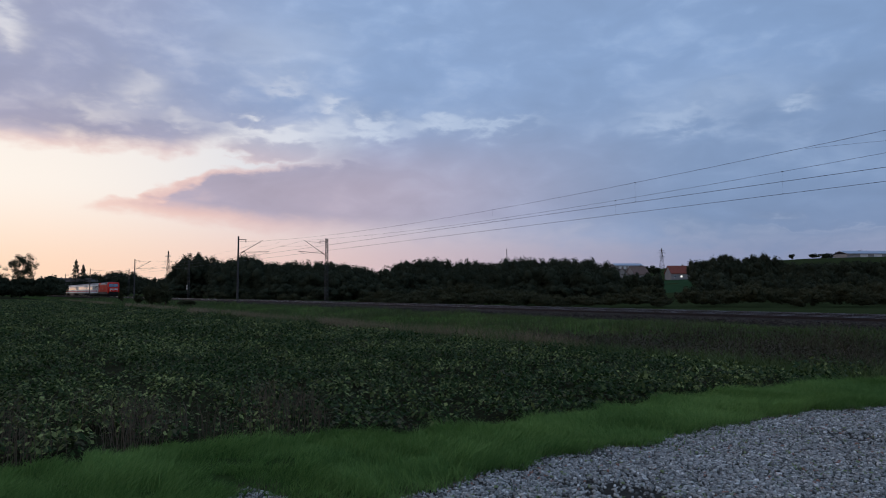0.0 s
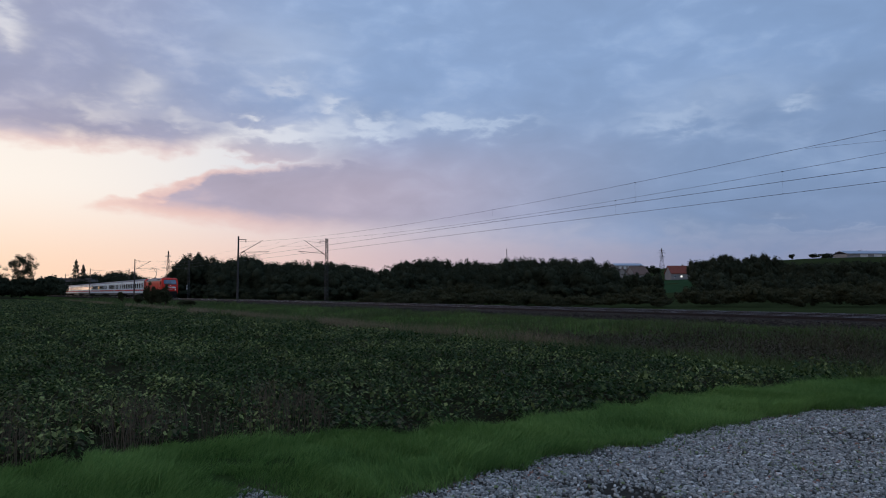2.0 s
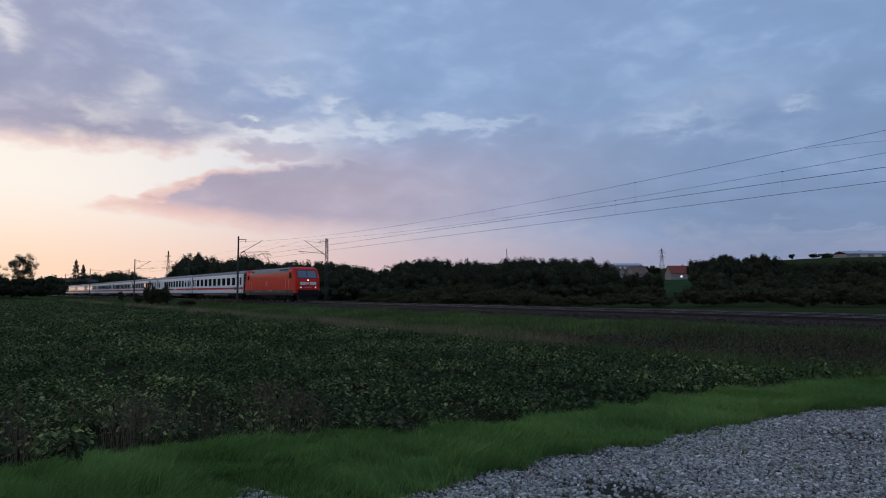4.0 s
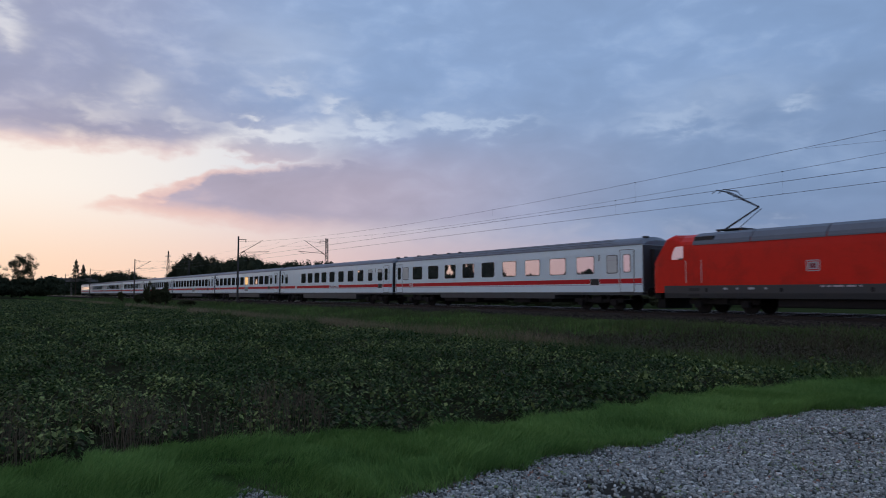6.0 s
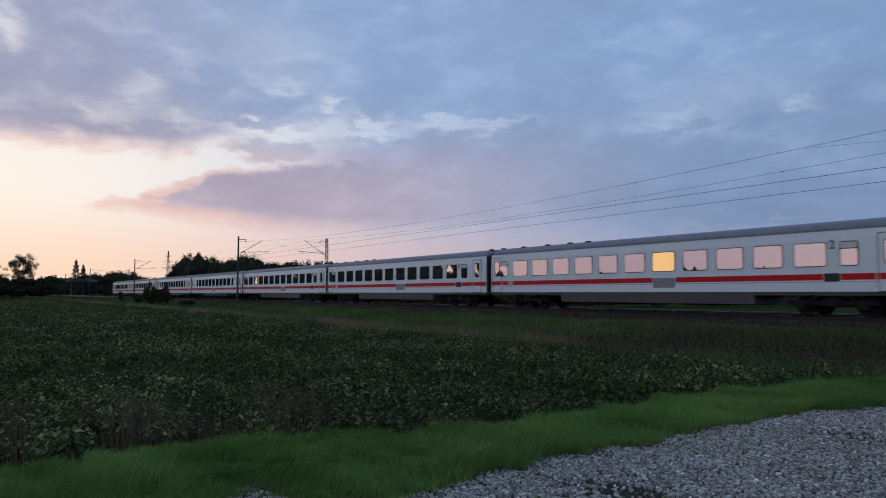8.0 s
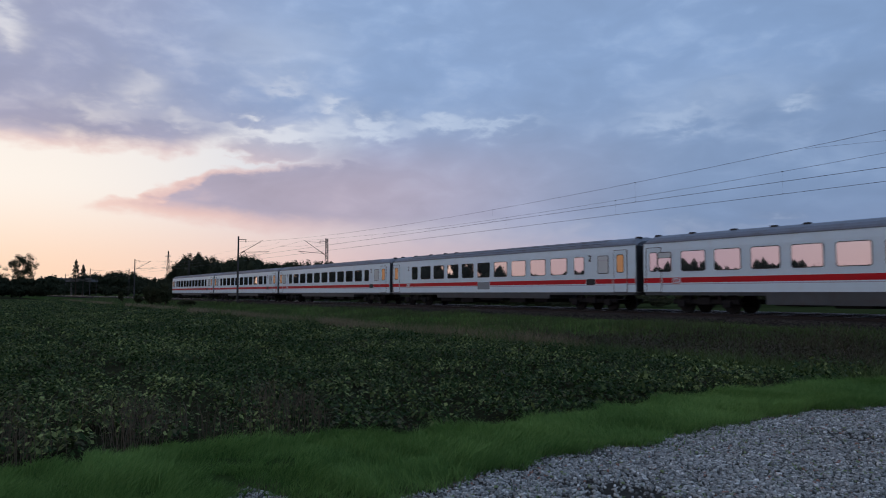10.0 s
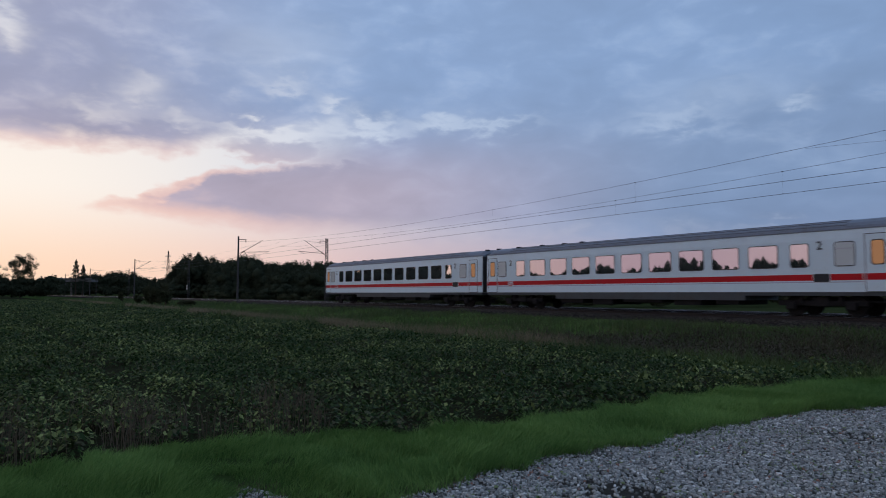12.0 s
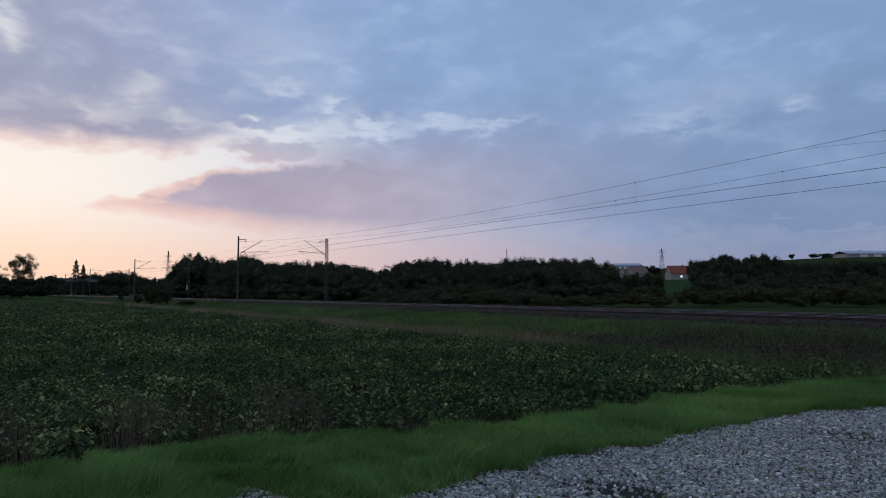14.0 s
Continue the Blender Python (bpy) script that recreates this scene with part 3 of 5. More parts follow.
KINDS = {
    # windows: (centre from the rear end, width, kind); marks: class numerals; badge: emblem; display: destination panel
    "first": dict(wins=[(3.6 + 2.285 * i, 1.4, "big") for i in range(9)] + [(1.8, 0.86, "wc"), (23.9, 0.8, "wc")], mark="1", marks=(22.95,), badge=2.65, display=22.6, panel=None, label="white first-class express coach with red stripe"),
    "bistro": dict(wins=[(6.88, 1.17, "big"), (8.64, 1.17, "big"), (10.4, 1.17, "big"), (12.13, 1.15, "big"), (14.05, 1.14, "big"), (16.08, 1.14, "big"), (18.13, 1.14, "big"), (20.16, 1.12, "big"), (22.05, 0.76, "half"), (23.85, 0.78, "half"), (2.0, 0.75, "half")], mark="1", marks=(23.0,), badge=4.8, display=23.85, panel=None, label="white bistro coach with red stripe and lettering"),
    "saloon": dict(wins=[(3.15 + 1.868 * i, 1.39, "big") for i in range(11)] + [(1.47, 0.85, "half"), (23.4, 0.74, "half")], mark="2", marks=(22.75,), badge=2.16, display=22.7, panel=14.36, label="white open saloon coach with red stripe and pale side panel"),
    "compartment": dict(wins=[(5.27 + 1.86 * i, 1.41, "big") for i in range(9)] + [(3.66, 0.86, "big"), (21.85, 0.82, "big"), (23.7, 0.82, "wc")], mark="2", marks=(2.7, 22.7), badge=2.65, display=22.75, panel=12.71, label="white second-class coach with ribbed roof and pale side panel"),
    "second": dict(wins=[(5.28 + 1.866 * i, 1.41, "big") for i in range(9)] + [(3.65, 0.85, "big"), (21.85, 0.82, "big"), (1.79, 0.86, "wc"), (23.7, 0.82, "wc")], mark="2", marks=(2.68, 22.7), badge=2.65, display=22.75, panel=None, label="white second-class coach with red stripe"),
}
LENGTH = 26.1
LIT = []                       # the pane behind which a lamp burns


def make_coach(kind):
    """A coach, x from its middle towards the engine, z from the rails."""
    k = KINDS[kind]
    t = thing("railway_coach", k["label"], "railway coach", "coaches of the train")
    L = LENGTH / 2
    full = [(HALF, 1.04), (HALF, 1.9), (HALF - 0.005, 2.6), (HALF - 0.02, 3.2), (HALF - 0.06, SIDE_TOP)]
    ring = full + [(-y, z) for y, z in full[::-1]]
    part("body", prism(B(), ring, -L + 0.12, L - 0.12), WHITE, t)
    arc = [(HALF - 0.055, SIDE_TOP), (HALF - 0.13, 3.70), (HALF - 0.30, 3.84), (HALF - 0.58, 3.95), (HALF - 0.95, 4.02), (0.0, 4.05)]
    ring = arc + [(-y, z) for y, z in arc[-2::-1]]
    bm = prism(B(), ring, -L + 0.45, L - 0.45)
    small = [(y * 0.93, SIDE_TOP + (z - SIDE_TOP) * 0.55) for y, z in ring]
    for s in (-1, 1):
        a = [bm.verts.new((s * (L - 0.45), y, z)) for y, z in ring]
        b = [bm.verts.new((s * (L - 0.1), y, z)) for y, z in small]
        for i in range(len(ring) - 1):
            bm.faces.new((a[i], a[i + 1], b[i + 1], b[i]))
        bm.faces.new(b)
    bmesh.ops.recalc_face_normals(bm, faces=bm.faces[:])
    roof = part("roof", bm, ROOFGREY, t, "ribbed grey roof")
    if kind not in ("bistro", "saloon"):
        for y, z in ((HALF - 0.19, 3.755), (HALF - 0.42, 3.895), (HALF - 0.75, 3.99)):
            for s in (-1, 1):
                part("rib", box(B(), -L + 2.4, L - 2.4, s * y - 0.02, s * y + 0.02, z - 0.02, z + 0.022), ROOFGREY, roof)
    for x in (-L + 0.5, L - 0.5, *[-L + v for v in (2.6, 4.9, 6.9, 8.4)]):
        part("roof_vent", box(B(), x - 0.15, x + 0.15, -0.75, -0.5, 3.94, 4.06, 0.03), BLACK, roof)
    part("gutter", box(B(), -L + 0.13, L - 0.13, -HALF + 0.035, -HALF + 0.07, SIDE_TOP - 0.01, SIDE_TOP + 0.03), ROOFGREY, t)
    low = 0.48 if kind in ("saloon", "bistro") else 0.66
    part("skirt", prism(B(), [(HALF - 0.02, 1.036), (HALF - 0.06, low), (-HALF + 0.06, low), (-HALF + 0.02, 1.036)], -6.2, 6.2), SKIRT, t, "dark grey underfloor skirt")
    for s in (-1, 1):
        part("skirt_end", prism(B(), [(HALF - 0.02, 1.036), (HALF - 0.05, 0.88), (-HALF + 0.05, 0.88), (-HALF + 0.02, 1.036)], *sorted((s * 6.2, s * (L - 0.2)))), SKIRT, t)
        bm = B()
        box(bm, *sorted((s * (L - 0.13), s * (L + 0.15))), -0.75, 0.75, 0.95, 3.35, 0.05)
        part("gangway", bm, BLACK, t, "black rubber gangway bellows")
        part("end_wall", box(B(), *sorted((s * (L - 0.14), s * (L - 0.06))), -HALF + 0.05, HALF - 0.05, 1.06, 3.55, 0.03), LOCOGREY, t)
        for y in (-0.88, 0.88):
            part("buffer", rod(rod(B(), (s * (L - 0.1), y, 1.06), (s * (L + 0.12), y, 1.06), 0.09), (s * (L + 0.12), y, 1.06), (s * (L + 0.15), y, 1.06), 0.22, sides=14), IRON, t)
        make_bogie(t, s * 9.5)
    for x, w, lo in ((-5.0, 1.8, 0.42), (-2.6, 1.5, 0.36), (0.2, 2.6, 0.5), (3.0, 1.6, 0.4), (5.2, 1.2, 0.45)):
        part("equipment_box", box(B(), x - w / 2, x + w / 2, -1.2, 1.2, lo, 0.745, 0.03), IRON, t)
    # red stripe, broken at the number panel and the text
    cuts = [(-L + k["badge"], 0.5, PLATEWHITE, "class_panel"), (-L + k["display"], 0.72, BLACK, "destination_display")]
    if kind == "bistro":
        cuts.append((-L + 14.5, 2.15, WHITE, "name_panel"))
    if k["panel"]:
        cuts.append((-L + k["panel"], 1.42, PANELGREY, "side_panel"))
    x0 = -L + 0.14
    for c, w, m, nm in sorted(cuts, key=lambda q: q[0]) + [(L + 9, 18.28, None, "")]:
        x1 = min(c - w / 2, L - 0.14)
        part("red_stripe", slab(B(), [(x0, -0.13), (x1, -0.13), (x1, 0.13), (x0, 0.13)], 0, -HALF, 1.64, 0.004), RED, t)
        part("red_stripe", slab(B(), [(x0, -0.13), (x1, -0.13), (x1, 0.13), (x0, 0.13)], 0, HALF + 0.004, 1.64, 0.004), RED, t)
        if m:
            hh = 0.17 if nm != "side_panel" else 0.25
            part(nm, slab(B(), rounded(w - 0.06, hh * 2, 0.05), c, -HALF, 1.62 if nm != "side_panel" else 1.5, 0.01), m, t)
        x0 = c + w / 2
    part("pinstripe", slab(B(), [(-L + 0.14, -0.018), (L - 0.14, -0.018), (L - 0.14, 0.018), (-L + 0.14, 0.018)], 0, -HALF, 1.44, 0.003), PALE, t)
    if kind == "bistro":
        letters("Bordbistro", 0.44, BADGE, t, -L + 14.5, -HALF - 0.008, 1.63)
    else:
        # plain emblem: red frame on white
        part("emblem", slab(B(), rounded(0.42, 0.3, 0.05), -L + k["badge"], -HALF - 0.011, 1.62, 0.004), RED, t)
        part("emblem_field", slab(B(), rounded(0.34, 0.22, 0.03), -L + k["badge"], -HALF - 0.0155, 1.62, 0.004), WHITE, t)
        for dx in (-0.07, 0.07):
            part("emblem_bar", slab(B(), rounded(0.09, 0.14, 0.03), -L + k["badge"] + dx, -HALF - 0.02, 1.62, 0.003), RED, t)
    if k["mark"]:
        for x in [q - L for q in k["marks"]]:
            letters(k["mark"], 0.5, LOCOGREY, t, x, -HALF - 0.005, 2.95, "class_numeral")
    # windows on both sides
    z = 2.58
    for x, w, sort in k["wins"]:
        for s in (-1, 1):
            x_, y = x - L, -HALF + 0.008 if s < 0 else HALF + 0.02
            win = part("window_frame", slab(B(), rounded(w, 1.02, 0.12), x_, y, z, 0.02), LOCOGREY, t)
            if sort == "wc":
                part("pane", slab(B(), rounded(w - 0.08, 0.94, 0.09), x_, y - 0.018 if s < 0 else y + 0.006, z, 0.006), FROST, win, "frosted toilet window")
                part("vent_bar", slab(B(), rounded(w - 0.1, 0.05, 0.02), x_, y - 0.024 if s < 0 else y + 0.01, z + 0.22, 0.01), PALE, win)
            elif sort == "half":
                part("pane", slab(B(), rounded(w - 0.08, 0.66, 0.07), x_, y - 0.018 if s < 0 else y + 0.006, z - 0.14, 0.006), GLASS, win)
                part("pane", slab(B(), rounded(w - 0.08, 0.24, 0.06), x_, y - 0.018 if s < 0 else y + 0.006, z + 0.345, 0.006), FROST if s < 0 else GLASS, win)
            else:
                pane = part("pane", slab(B(), rounded(w - 0.07, 0.95, 0.09), x_, y - 0.018 if s < 0 else y + 0.006, z, 0.006), GLASS, win)
                if kind == "saloon" and s < 0 and abs(x - 14.36) < 0.1:
                    LIT.append(pane)
    # entrance doors
    for e in (-1, 1):
        xd = -L + 0.78 if e < 0 else L - 1.15
        part("door_gap", slab(B(), rounded(0.98, 2.32, 0.07), xd, -HALF + 0.006, 2.19, 0.011), LOCOGREY, t, "dark seal round the entrance door")
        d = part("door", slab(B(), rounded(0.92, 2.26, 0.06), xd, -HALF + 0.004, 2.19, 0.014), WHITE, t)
        part("door_window_frame", slab(B(), rounded(0.52, 1.0, 0.12), xd, -HALF - 0.007, 2.6, 0.011), BLACK, d)
        part("door_window", slab(B(), rounded(0.44, 0.92, 0.1), xd, -HALF - 0.017, 2.6, 0.005), VESTIBULE if kind in ("second", "compartment") else GLASS, d)
        part("door_stripe", slab(B(), [(-0.44, -0.13), (0.44, -0.13), (0.44, 0.13), (-0.44, 0.13)], xd, -HALF - 0.0095, 1.64, 0.004), RED, d)
        part("door_seal", box(B(), xd + e * 0.47 - 0.02, xd + e * 0.47 + 0.02, -HALF - 0.012, -HALF + 0.01, 1.06, 3.3), BLACK, t)
        part("handrail", rod(B(), (xd - e * 0.56, -HALF - 0.03, 1.3), (xd - e * 0.56, -HALF - 0.03, 1.8), 0.015, sides=6), SILVER, t)
        part("door_step", box(B(), xd - 0.35, xd + 0.35, -HALF - 0.02, -HALF + 0.2, 0.62, 0.66), IRON, t)
    return t


def side_shape(bm, outline, y0, y1):
    """A side view of (x, z) drawn out across the track."""
    a = [bm.verts.new((x, y0, z)) for x, z in outline]
    b = [bm.verts.new((x, y1, z)) for x, z in outline]
    k = len(outline)
    bm.faces.new(a), bm.faces.new(b)
    for i in range(k):
        bm.faces.new((a[i], b[i], b[(i + 1) % k], a[(i + 1) % k]))
    bmesh.ops.recalc_face_normals(bm, faces=bm.faces[:])
    return bm


def make_pantograph(t, x, raised):
    rear = part("pantograph_base", box(B(), x - 0.7, x + 0.7, -0.55, 0.55, 4.04, 4.10, 0.02), LOCOGREY, t, "single-arm pantograph, raised" if raised else "folded pantograph")
    for sx in (-0.6, 0.6):
        for sy in (-0.45, 0.45):
            part("insulator", rod(B(), (x + sx, sy, 3.85), (x + sx, sy, 4.06), 0.07), INSUL, rear)
    if raised:
        part("lower_arm", rod(B(), (x - 0.55, 0, 4.12), (x + 1.25, 0, 5.05), 0.05, 0.04), BLACK, rear)
        bm = rod(B(), (x + 1.25, 0, 5.05), (x - 0.35, -0.25, 5.95), 0.035, 0.025)
        rod(bm, (x + 1.25, 0, 5.05), (x - 0.35, 0.25, 5.95), 0.035, 0.025)
        part("upper_arm", bm, BLACK, rear)
        part("control_rod", rod(B(), (x + 0.1, 0.1, 4.12), (x + 1.32, 0.1, 4.98), 0.018), BLACK, rear)
        zh, xh = 6.02, x - 0.4
    else:
        part("lower_arm", rod(B(), (x - 0.6, 0, 4.12), (x + 0.95, 0, 4.2), 0.05, 0.04), BLACK, rear)
        bm = rod(B(), (x + 0.95, 0, 4.2), (x - 0.65, -0.25, 4.3), 0.035, 0.025)
        rod(bm, (x + 0.95, 0, 4.2), (x - 0.65, 0.25, 4.3), 0.035, 0.025)
        part("upper_arm", bm, BLACK, rear)
        zh, xh = 4.33, x - 0.7
    for dx in (-0.2, 0.2):
        bm = rod(B(), (xh + dx, -0.55, zh), (xh + dx, 0.55, zh), 0.03, sides=6)
        for s in (-1, 1):
            rod(bm, (xh + dx, s * 0.55, zh), (xh + dx, s * 0.95, zh - 0.22), 0.02, sides=6)
        part("contact_strip", bm, BLACK, rear)


def make_loco():
    """A four-axle electric engine with sloped cabs, x towards its leading end."""
    t = thing("electric_locomotive", "red electric locomotive with grey roof, headlights lit, hauling coaches", "locomotive")
    half = 1.46
    E = 8.78
    # lofted body: cross-sections along x
    def section(x):
        """Half-section (y, z) at x."""
        a = abs(x)
        top = np.interp(a, [0, E - 1.25, E - 0.9, E - 0.12, E], [3.93, 3.93, 3.74, 2.62, 2.3])
        wide = np.interp(a, [0, E - 1.5, E - 0.35, E - 0.12, E], [half, half, half - 0.02, half - 0.07, half - 0.2])
        box_ = min(max((a - (E - 1.45)) / 0.3, 0.0), 1.0)          # the cab fronts are squarer than the flanks
        side = 3.38 + (top - 0.12 - 3.38) * box_ if top > 2.0 else top - 0.12
        f = wide
        pts = [(f, 1.0), (f, min(1.36, side)), (f, min(2.2, side)), (f - 0.01, min(3.0, side)), (f - 0.04 * (1 - box_), side)]
        r = top - side
        soft = [(0.10, 0.25), (0.36, 0.66), (0.62, 0.9), (0.95, 1.0)]
        hard = [(0.02, 0.45), (0.07, 0.8), (0.16, 0.97), (0.6, 1.0)]
        pts += [(f - (p[0] + (q[0] - p[0]) * box_), side + r * (p[1] + (q[1] - p[1]) * box_)) for p, q in zip(soft, hard)]
        pts.append((0.0, top + 0.02 * (1 - box_)))
        return pts
    xs = [-E, -E + 0.12, -E + 0.35, -E + 0.6, -E + 0.9, -E + 1.25, -E + 1.7, -E + 4.0, 0.0, E - 4.0, E - 1.7, E - 1.25, E - 0.9, E - 0.6, E - 0.35, E - 0.12, E]
    bm = B()
    rings = []
    for x in xs:
        hs = section(x)
        ring = hs + [(-y, z) for y, z in hs[-2::-1]]
        rings.append([bm.verts.new((x, y, z)) for y, z in ring])
    k = len(rings[0])
    for a, b in zip(rings, rings[1:]):
        for i in range(k):
            bm.faces.new((a[i], a[(i + 1) % k], b[(i + 1) % k], b[i]))
    bm.faces.new(rings[0]), bm.faces.new(rings[-1])
    bmesh.ops.recalc_face_normals(bm, faces=bm.faces[:])
    part("body", bm, LOCORED, t)
    # grey roof hoods between the cabs
    arc = [(half + 0.012, 3.33), (half + 0.0, 3.40), (half - 0.05, 3.54), (half - 0.30, 3.80), (half - 0.58, 3.93), (half - 0.95, 3.97), (0, 3.98)]
    ring = arc + [(-y, z) for y, z in arc[-2::-1]]
    joints = [-6.35, -3.3, 0.1, 3.4, 6.35]
    for a, b in zip(joints, joints[1:]):
        h = part("roof_hood", prism(B(), ring, a + 0.022, b - 0.022), HOODGREY, t, "grey roof section")
        for c in (0.28, 0.72) if b > 3.5 else (0.2,) if a < -6 else ():
            x = a + (b - a) * c
            part("vent_grille", slab(B(), [(-0.55, -0.13), (0.55, -0.13), (0.5, 0.13), (-0.5, 0.13)], x, -half + 0.2, 3.60, 0.15), BLACK, h)
    part("lower_band", prism(B(), [(half + 0.008, 1.36), (half + 0.008, 0.98), (half - 0.04, 0.74), (-half + 0.04, 0.74), (-half - 0.008, 0.98), (-half - 0.008, 1.36)], -E + 0.75, E - 0.75), LOCOGREY, t, "dark grey lower side band")
    for e in (-1, 1):
        part("bumper", box(B(), *sorted((e * (E - 0.35), e * (E + 0.06))), -1.24, 1.24, 0.7, 1.38, 0.04), IRON, t)
        part("snow_plough", side_shape(B(), [(e * (E - 0.5), 0.2), (e * (E + 0.02), 0.2), (e * (E - 0.1), 0.72), (e * (E - 0.5), 0.72)], -1.1, 1.1), IRON, t)
        for y in (-0.88, 0.88):
            part("buffer", rod(rod(B(), (e * E, y, 1.05), (e * (E + 0.55), y, 1.05), 0.1), (e * (E + 0.55), y, 1.05), (e * (E + 0.6), y, 1.05), 0.24, sides=16), IRON, t)
            # white number fields and lamps on the nose
            part("nose_plate", box(B(), *sorted((e * (E - 0.1), e * (E + 0.012))), y * 0.66 - 0.38, y * 0.66 + 0.38, 1.92, 2.24), PALE if e < 0 else PLATEWHITE, t)
            lamp = part("headlight", rod(B(), (e * (E - 0.05), y * 0.98, 1.62), (e * (E + 0.07), y * 0.98, 1.62), 0.11, sides=16), STEEL, t)
            part("lens", rod(B(), (e * (E + 0.07), y * 0.98, 1.62), (e * (E + 0.08), y * 0.98, 1.62), 0.05, sides=16), HEADLIGHT if e > 0 else FROST, lamp, "lit white headlight" if e > 0 else "")
            # windscreen halves, laid on the slope
            lo, hi = Vector((e * (E - 0.18), 0, 2.70)), Vector((e * (E - 0.72), 0, 3.48))
            out = Vector((e * (hi.z - lo.z), 0, abs(hi.x - lo.x))).normalized() * 0.03
            rim = B()
            r0 = [rim.verts.new(q + out * f + Vector((0, (1 if y > 0 else -1) * yy, 0))) for f in (-1.5, 0.7) for q, yy in ((lo + (lo - hi) * 0.09, 0.0), (lo + (lo - hi) * 0.09, 1.17), (hi + (hi - lo) * 0.08, 1.13), (hi + (hi - lo) * 0.08, 0.0))]
            rim.faces.new(r0[4:]), rim.faces.new(r0[:4])
            for i in range(4):
                rim.faces.new((r0[i], r0[(i + 1) % 4], r0[4 + (i + 1) % 4], r0[4 + i]))
            bmesh.ops.recalc_face_normals(rim, faces=rim.faces[:])
            part("windscreen_rubber", rim, BLACK, t)
            part("wiper", rod(B(), lo + out * 1.6 + Vector((0, y * 0.35, 0)), lo.lerp(hi, 0.7) + out * 1.6 + Vector((0, y * 0.9, 0)), 0.012, sides=5), BLACK, t)
            bm = B()
            y0, y1 = (0.05, 1.08) if y > 0 else (-1.08, -0.05)
            c0 = [bm.verts.new(q + out * f + Vector((0, yy, 0))) for f in (-1.5, 1.0) for q, yy in ((lo, y0), (lo, y1), (hi, y1 * 0.97), (hi, y0))]
            bm.faces.new(c0[4:]), bm.faces.new(c0[:4])
            for i in range(4):
                bm.faces.new((c0[i], c0[(i + 1) % 4], c0[4 + (i + 1) % 4], c0[4 + i]))
            bmesh.ops.recalc_face_normals(bm, faces=bm.faces[:])
            part("windscreen", bm, CABGLASS, t)
        part("nose_emblem", box(B(), *sorted((e * (E - 0.1), e * (E + 0.008))), -0.13, 0.13, 1.98, 2.18), PLATEWHITE, t)
        part("nose_number_bar", box(B(), *sorted((e * (E - 0.1), e * (E + 0.008))), -0.4, 0.4, 1.62, 1.69), PALE, t)
        top = part("top_light", rod(B(), (e * (E - 0.14), 0, 2.43), (e * (E - 0.03), 0, 2.43), 0.08, sides=12), STEEL, t)
        part("lens", rod(B(), (e * (E - 0.03), 0, 2.43), (e * (E - 0.02), 0, 2.43), 0.045, sides=12), HEADLIGHT if e > 0 else FROST, top)
        # cab side windows and doors on both flanks
        for s in (-1, 1):
            y = -half + 0.004 if s < 0 else half + 0.012
            sh = [(-0.33, -0.33), (0.36, -0.33), (0.32, 0.0), (0.12, 0.33), (-0.33, 0.33)]
            w = part("cab_window", slab(B(), [(e * a, b) for a, b in (sh if e > 0 else sh[::-1])], e * 7.2, y, 2.98, 0.012), GLASS, t, "cab side window mirroring the sky")
            dr = part("cab_door", slab(B(), rounded(0.72, 2.1, 0.05), e * 6.28, y, 2.1, 0.008), LOCORED, t)
            for dx in (-0.44, 0.44):
                part("handrail", rod(B(), (e * 6.28 + dx, -half - 0.04 if s < 0 else half + 0.04, 1.5), (e * 6.28 + dx, -half - 0.04 if s < 0 else half + 0.04, 2.6), 0.016, sides=6), SILVER, dr)
            part("step_recess", slab(B(), rounded(0.6, 0.16, 0.03), e * 6.28, y - 0.004, 1.16, 0.015), BLACK, t)
            part("step_recess", slab(B(), rounded(0.6, 0.12, 0.03), e * 6.28, y - 0.004, 0.9, 0.015), BLACK, t)
        make_bogie(t, e * 5.0)
    for x in (-5.6, -1.9, 1.8, 6.4):
        part("floodlight", box(B(), x - 0.05, x + 0.05, -half - 0.03, -half + 0.01, 1.05, 1.22), IRON, t)
    part("transformer", box(B(), -2.2, 2.2, -1.25, 1.25, 0.35, 0.75, 0.06), IRON, t)
    em = part("emblem", slab(B(), rounded(0.58, 0.48, 0.07), -0.5, -half + 0.002, 2.15, 0.006), PALE, t, "pale square emblem with dark red frame")
    part("emblem_frame", slab(B(), rounded(0.50, 0.40, 0.05), -0.5, -half - 0.004, 2.15, 0.004), LOCORED, em)
    part("emblem_field", slab(B(), rounded(0.42, 0.32, 0.04), -0.5, -half - 0.008, 2.15, 0.004), PALE, em)
    for dx in (-0.05, 0.09):
        part("emblem_bar", slab(B(), rounded(0.11, 0.22, 0.03), -0.52 + dx, -half - 0.013, 2.15, 0.003), BADGE, em)
    for x, w in ((-0.62, 0.16), (-0.38, 0.16), (0.0, 0.42), (0.5, 0.34), (0.85, 0.1)):
        part("number_bar", slab(B(), rounded(w, 0.07, 0.02), x + 0.5, -half - 0.008, 1.28, 0.004), PALE, t)
    for x, w in ((-4.6, 0.2), (-4.0, 0.1), (-3.3, 0.3), (-2.6, 0.12), (3.6, 0.2), (4.4, 0.12)):
        part("notice_bar", slab(B(), rounded(w, 0.09, 0.02), x, -half - 0.008, 1.2, 0.004), PALE, t)
    make_pantograph(t, -4.95, True)
    make_pantograph(t, 4.9, False)
    return t


TRAIN = []


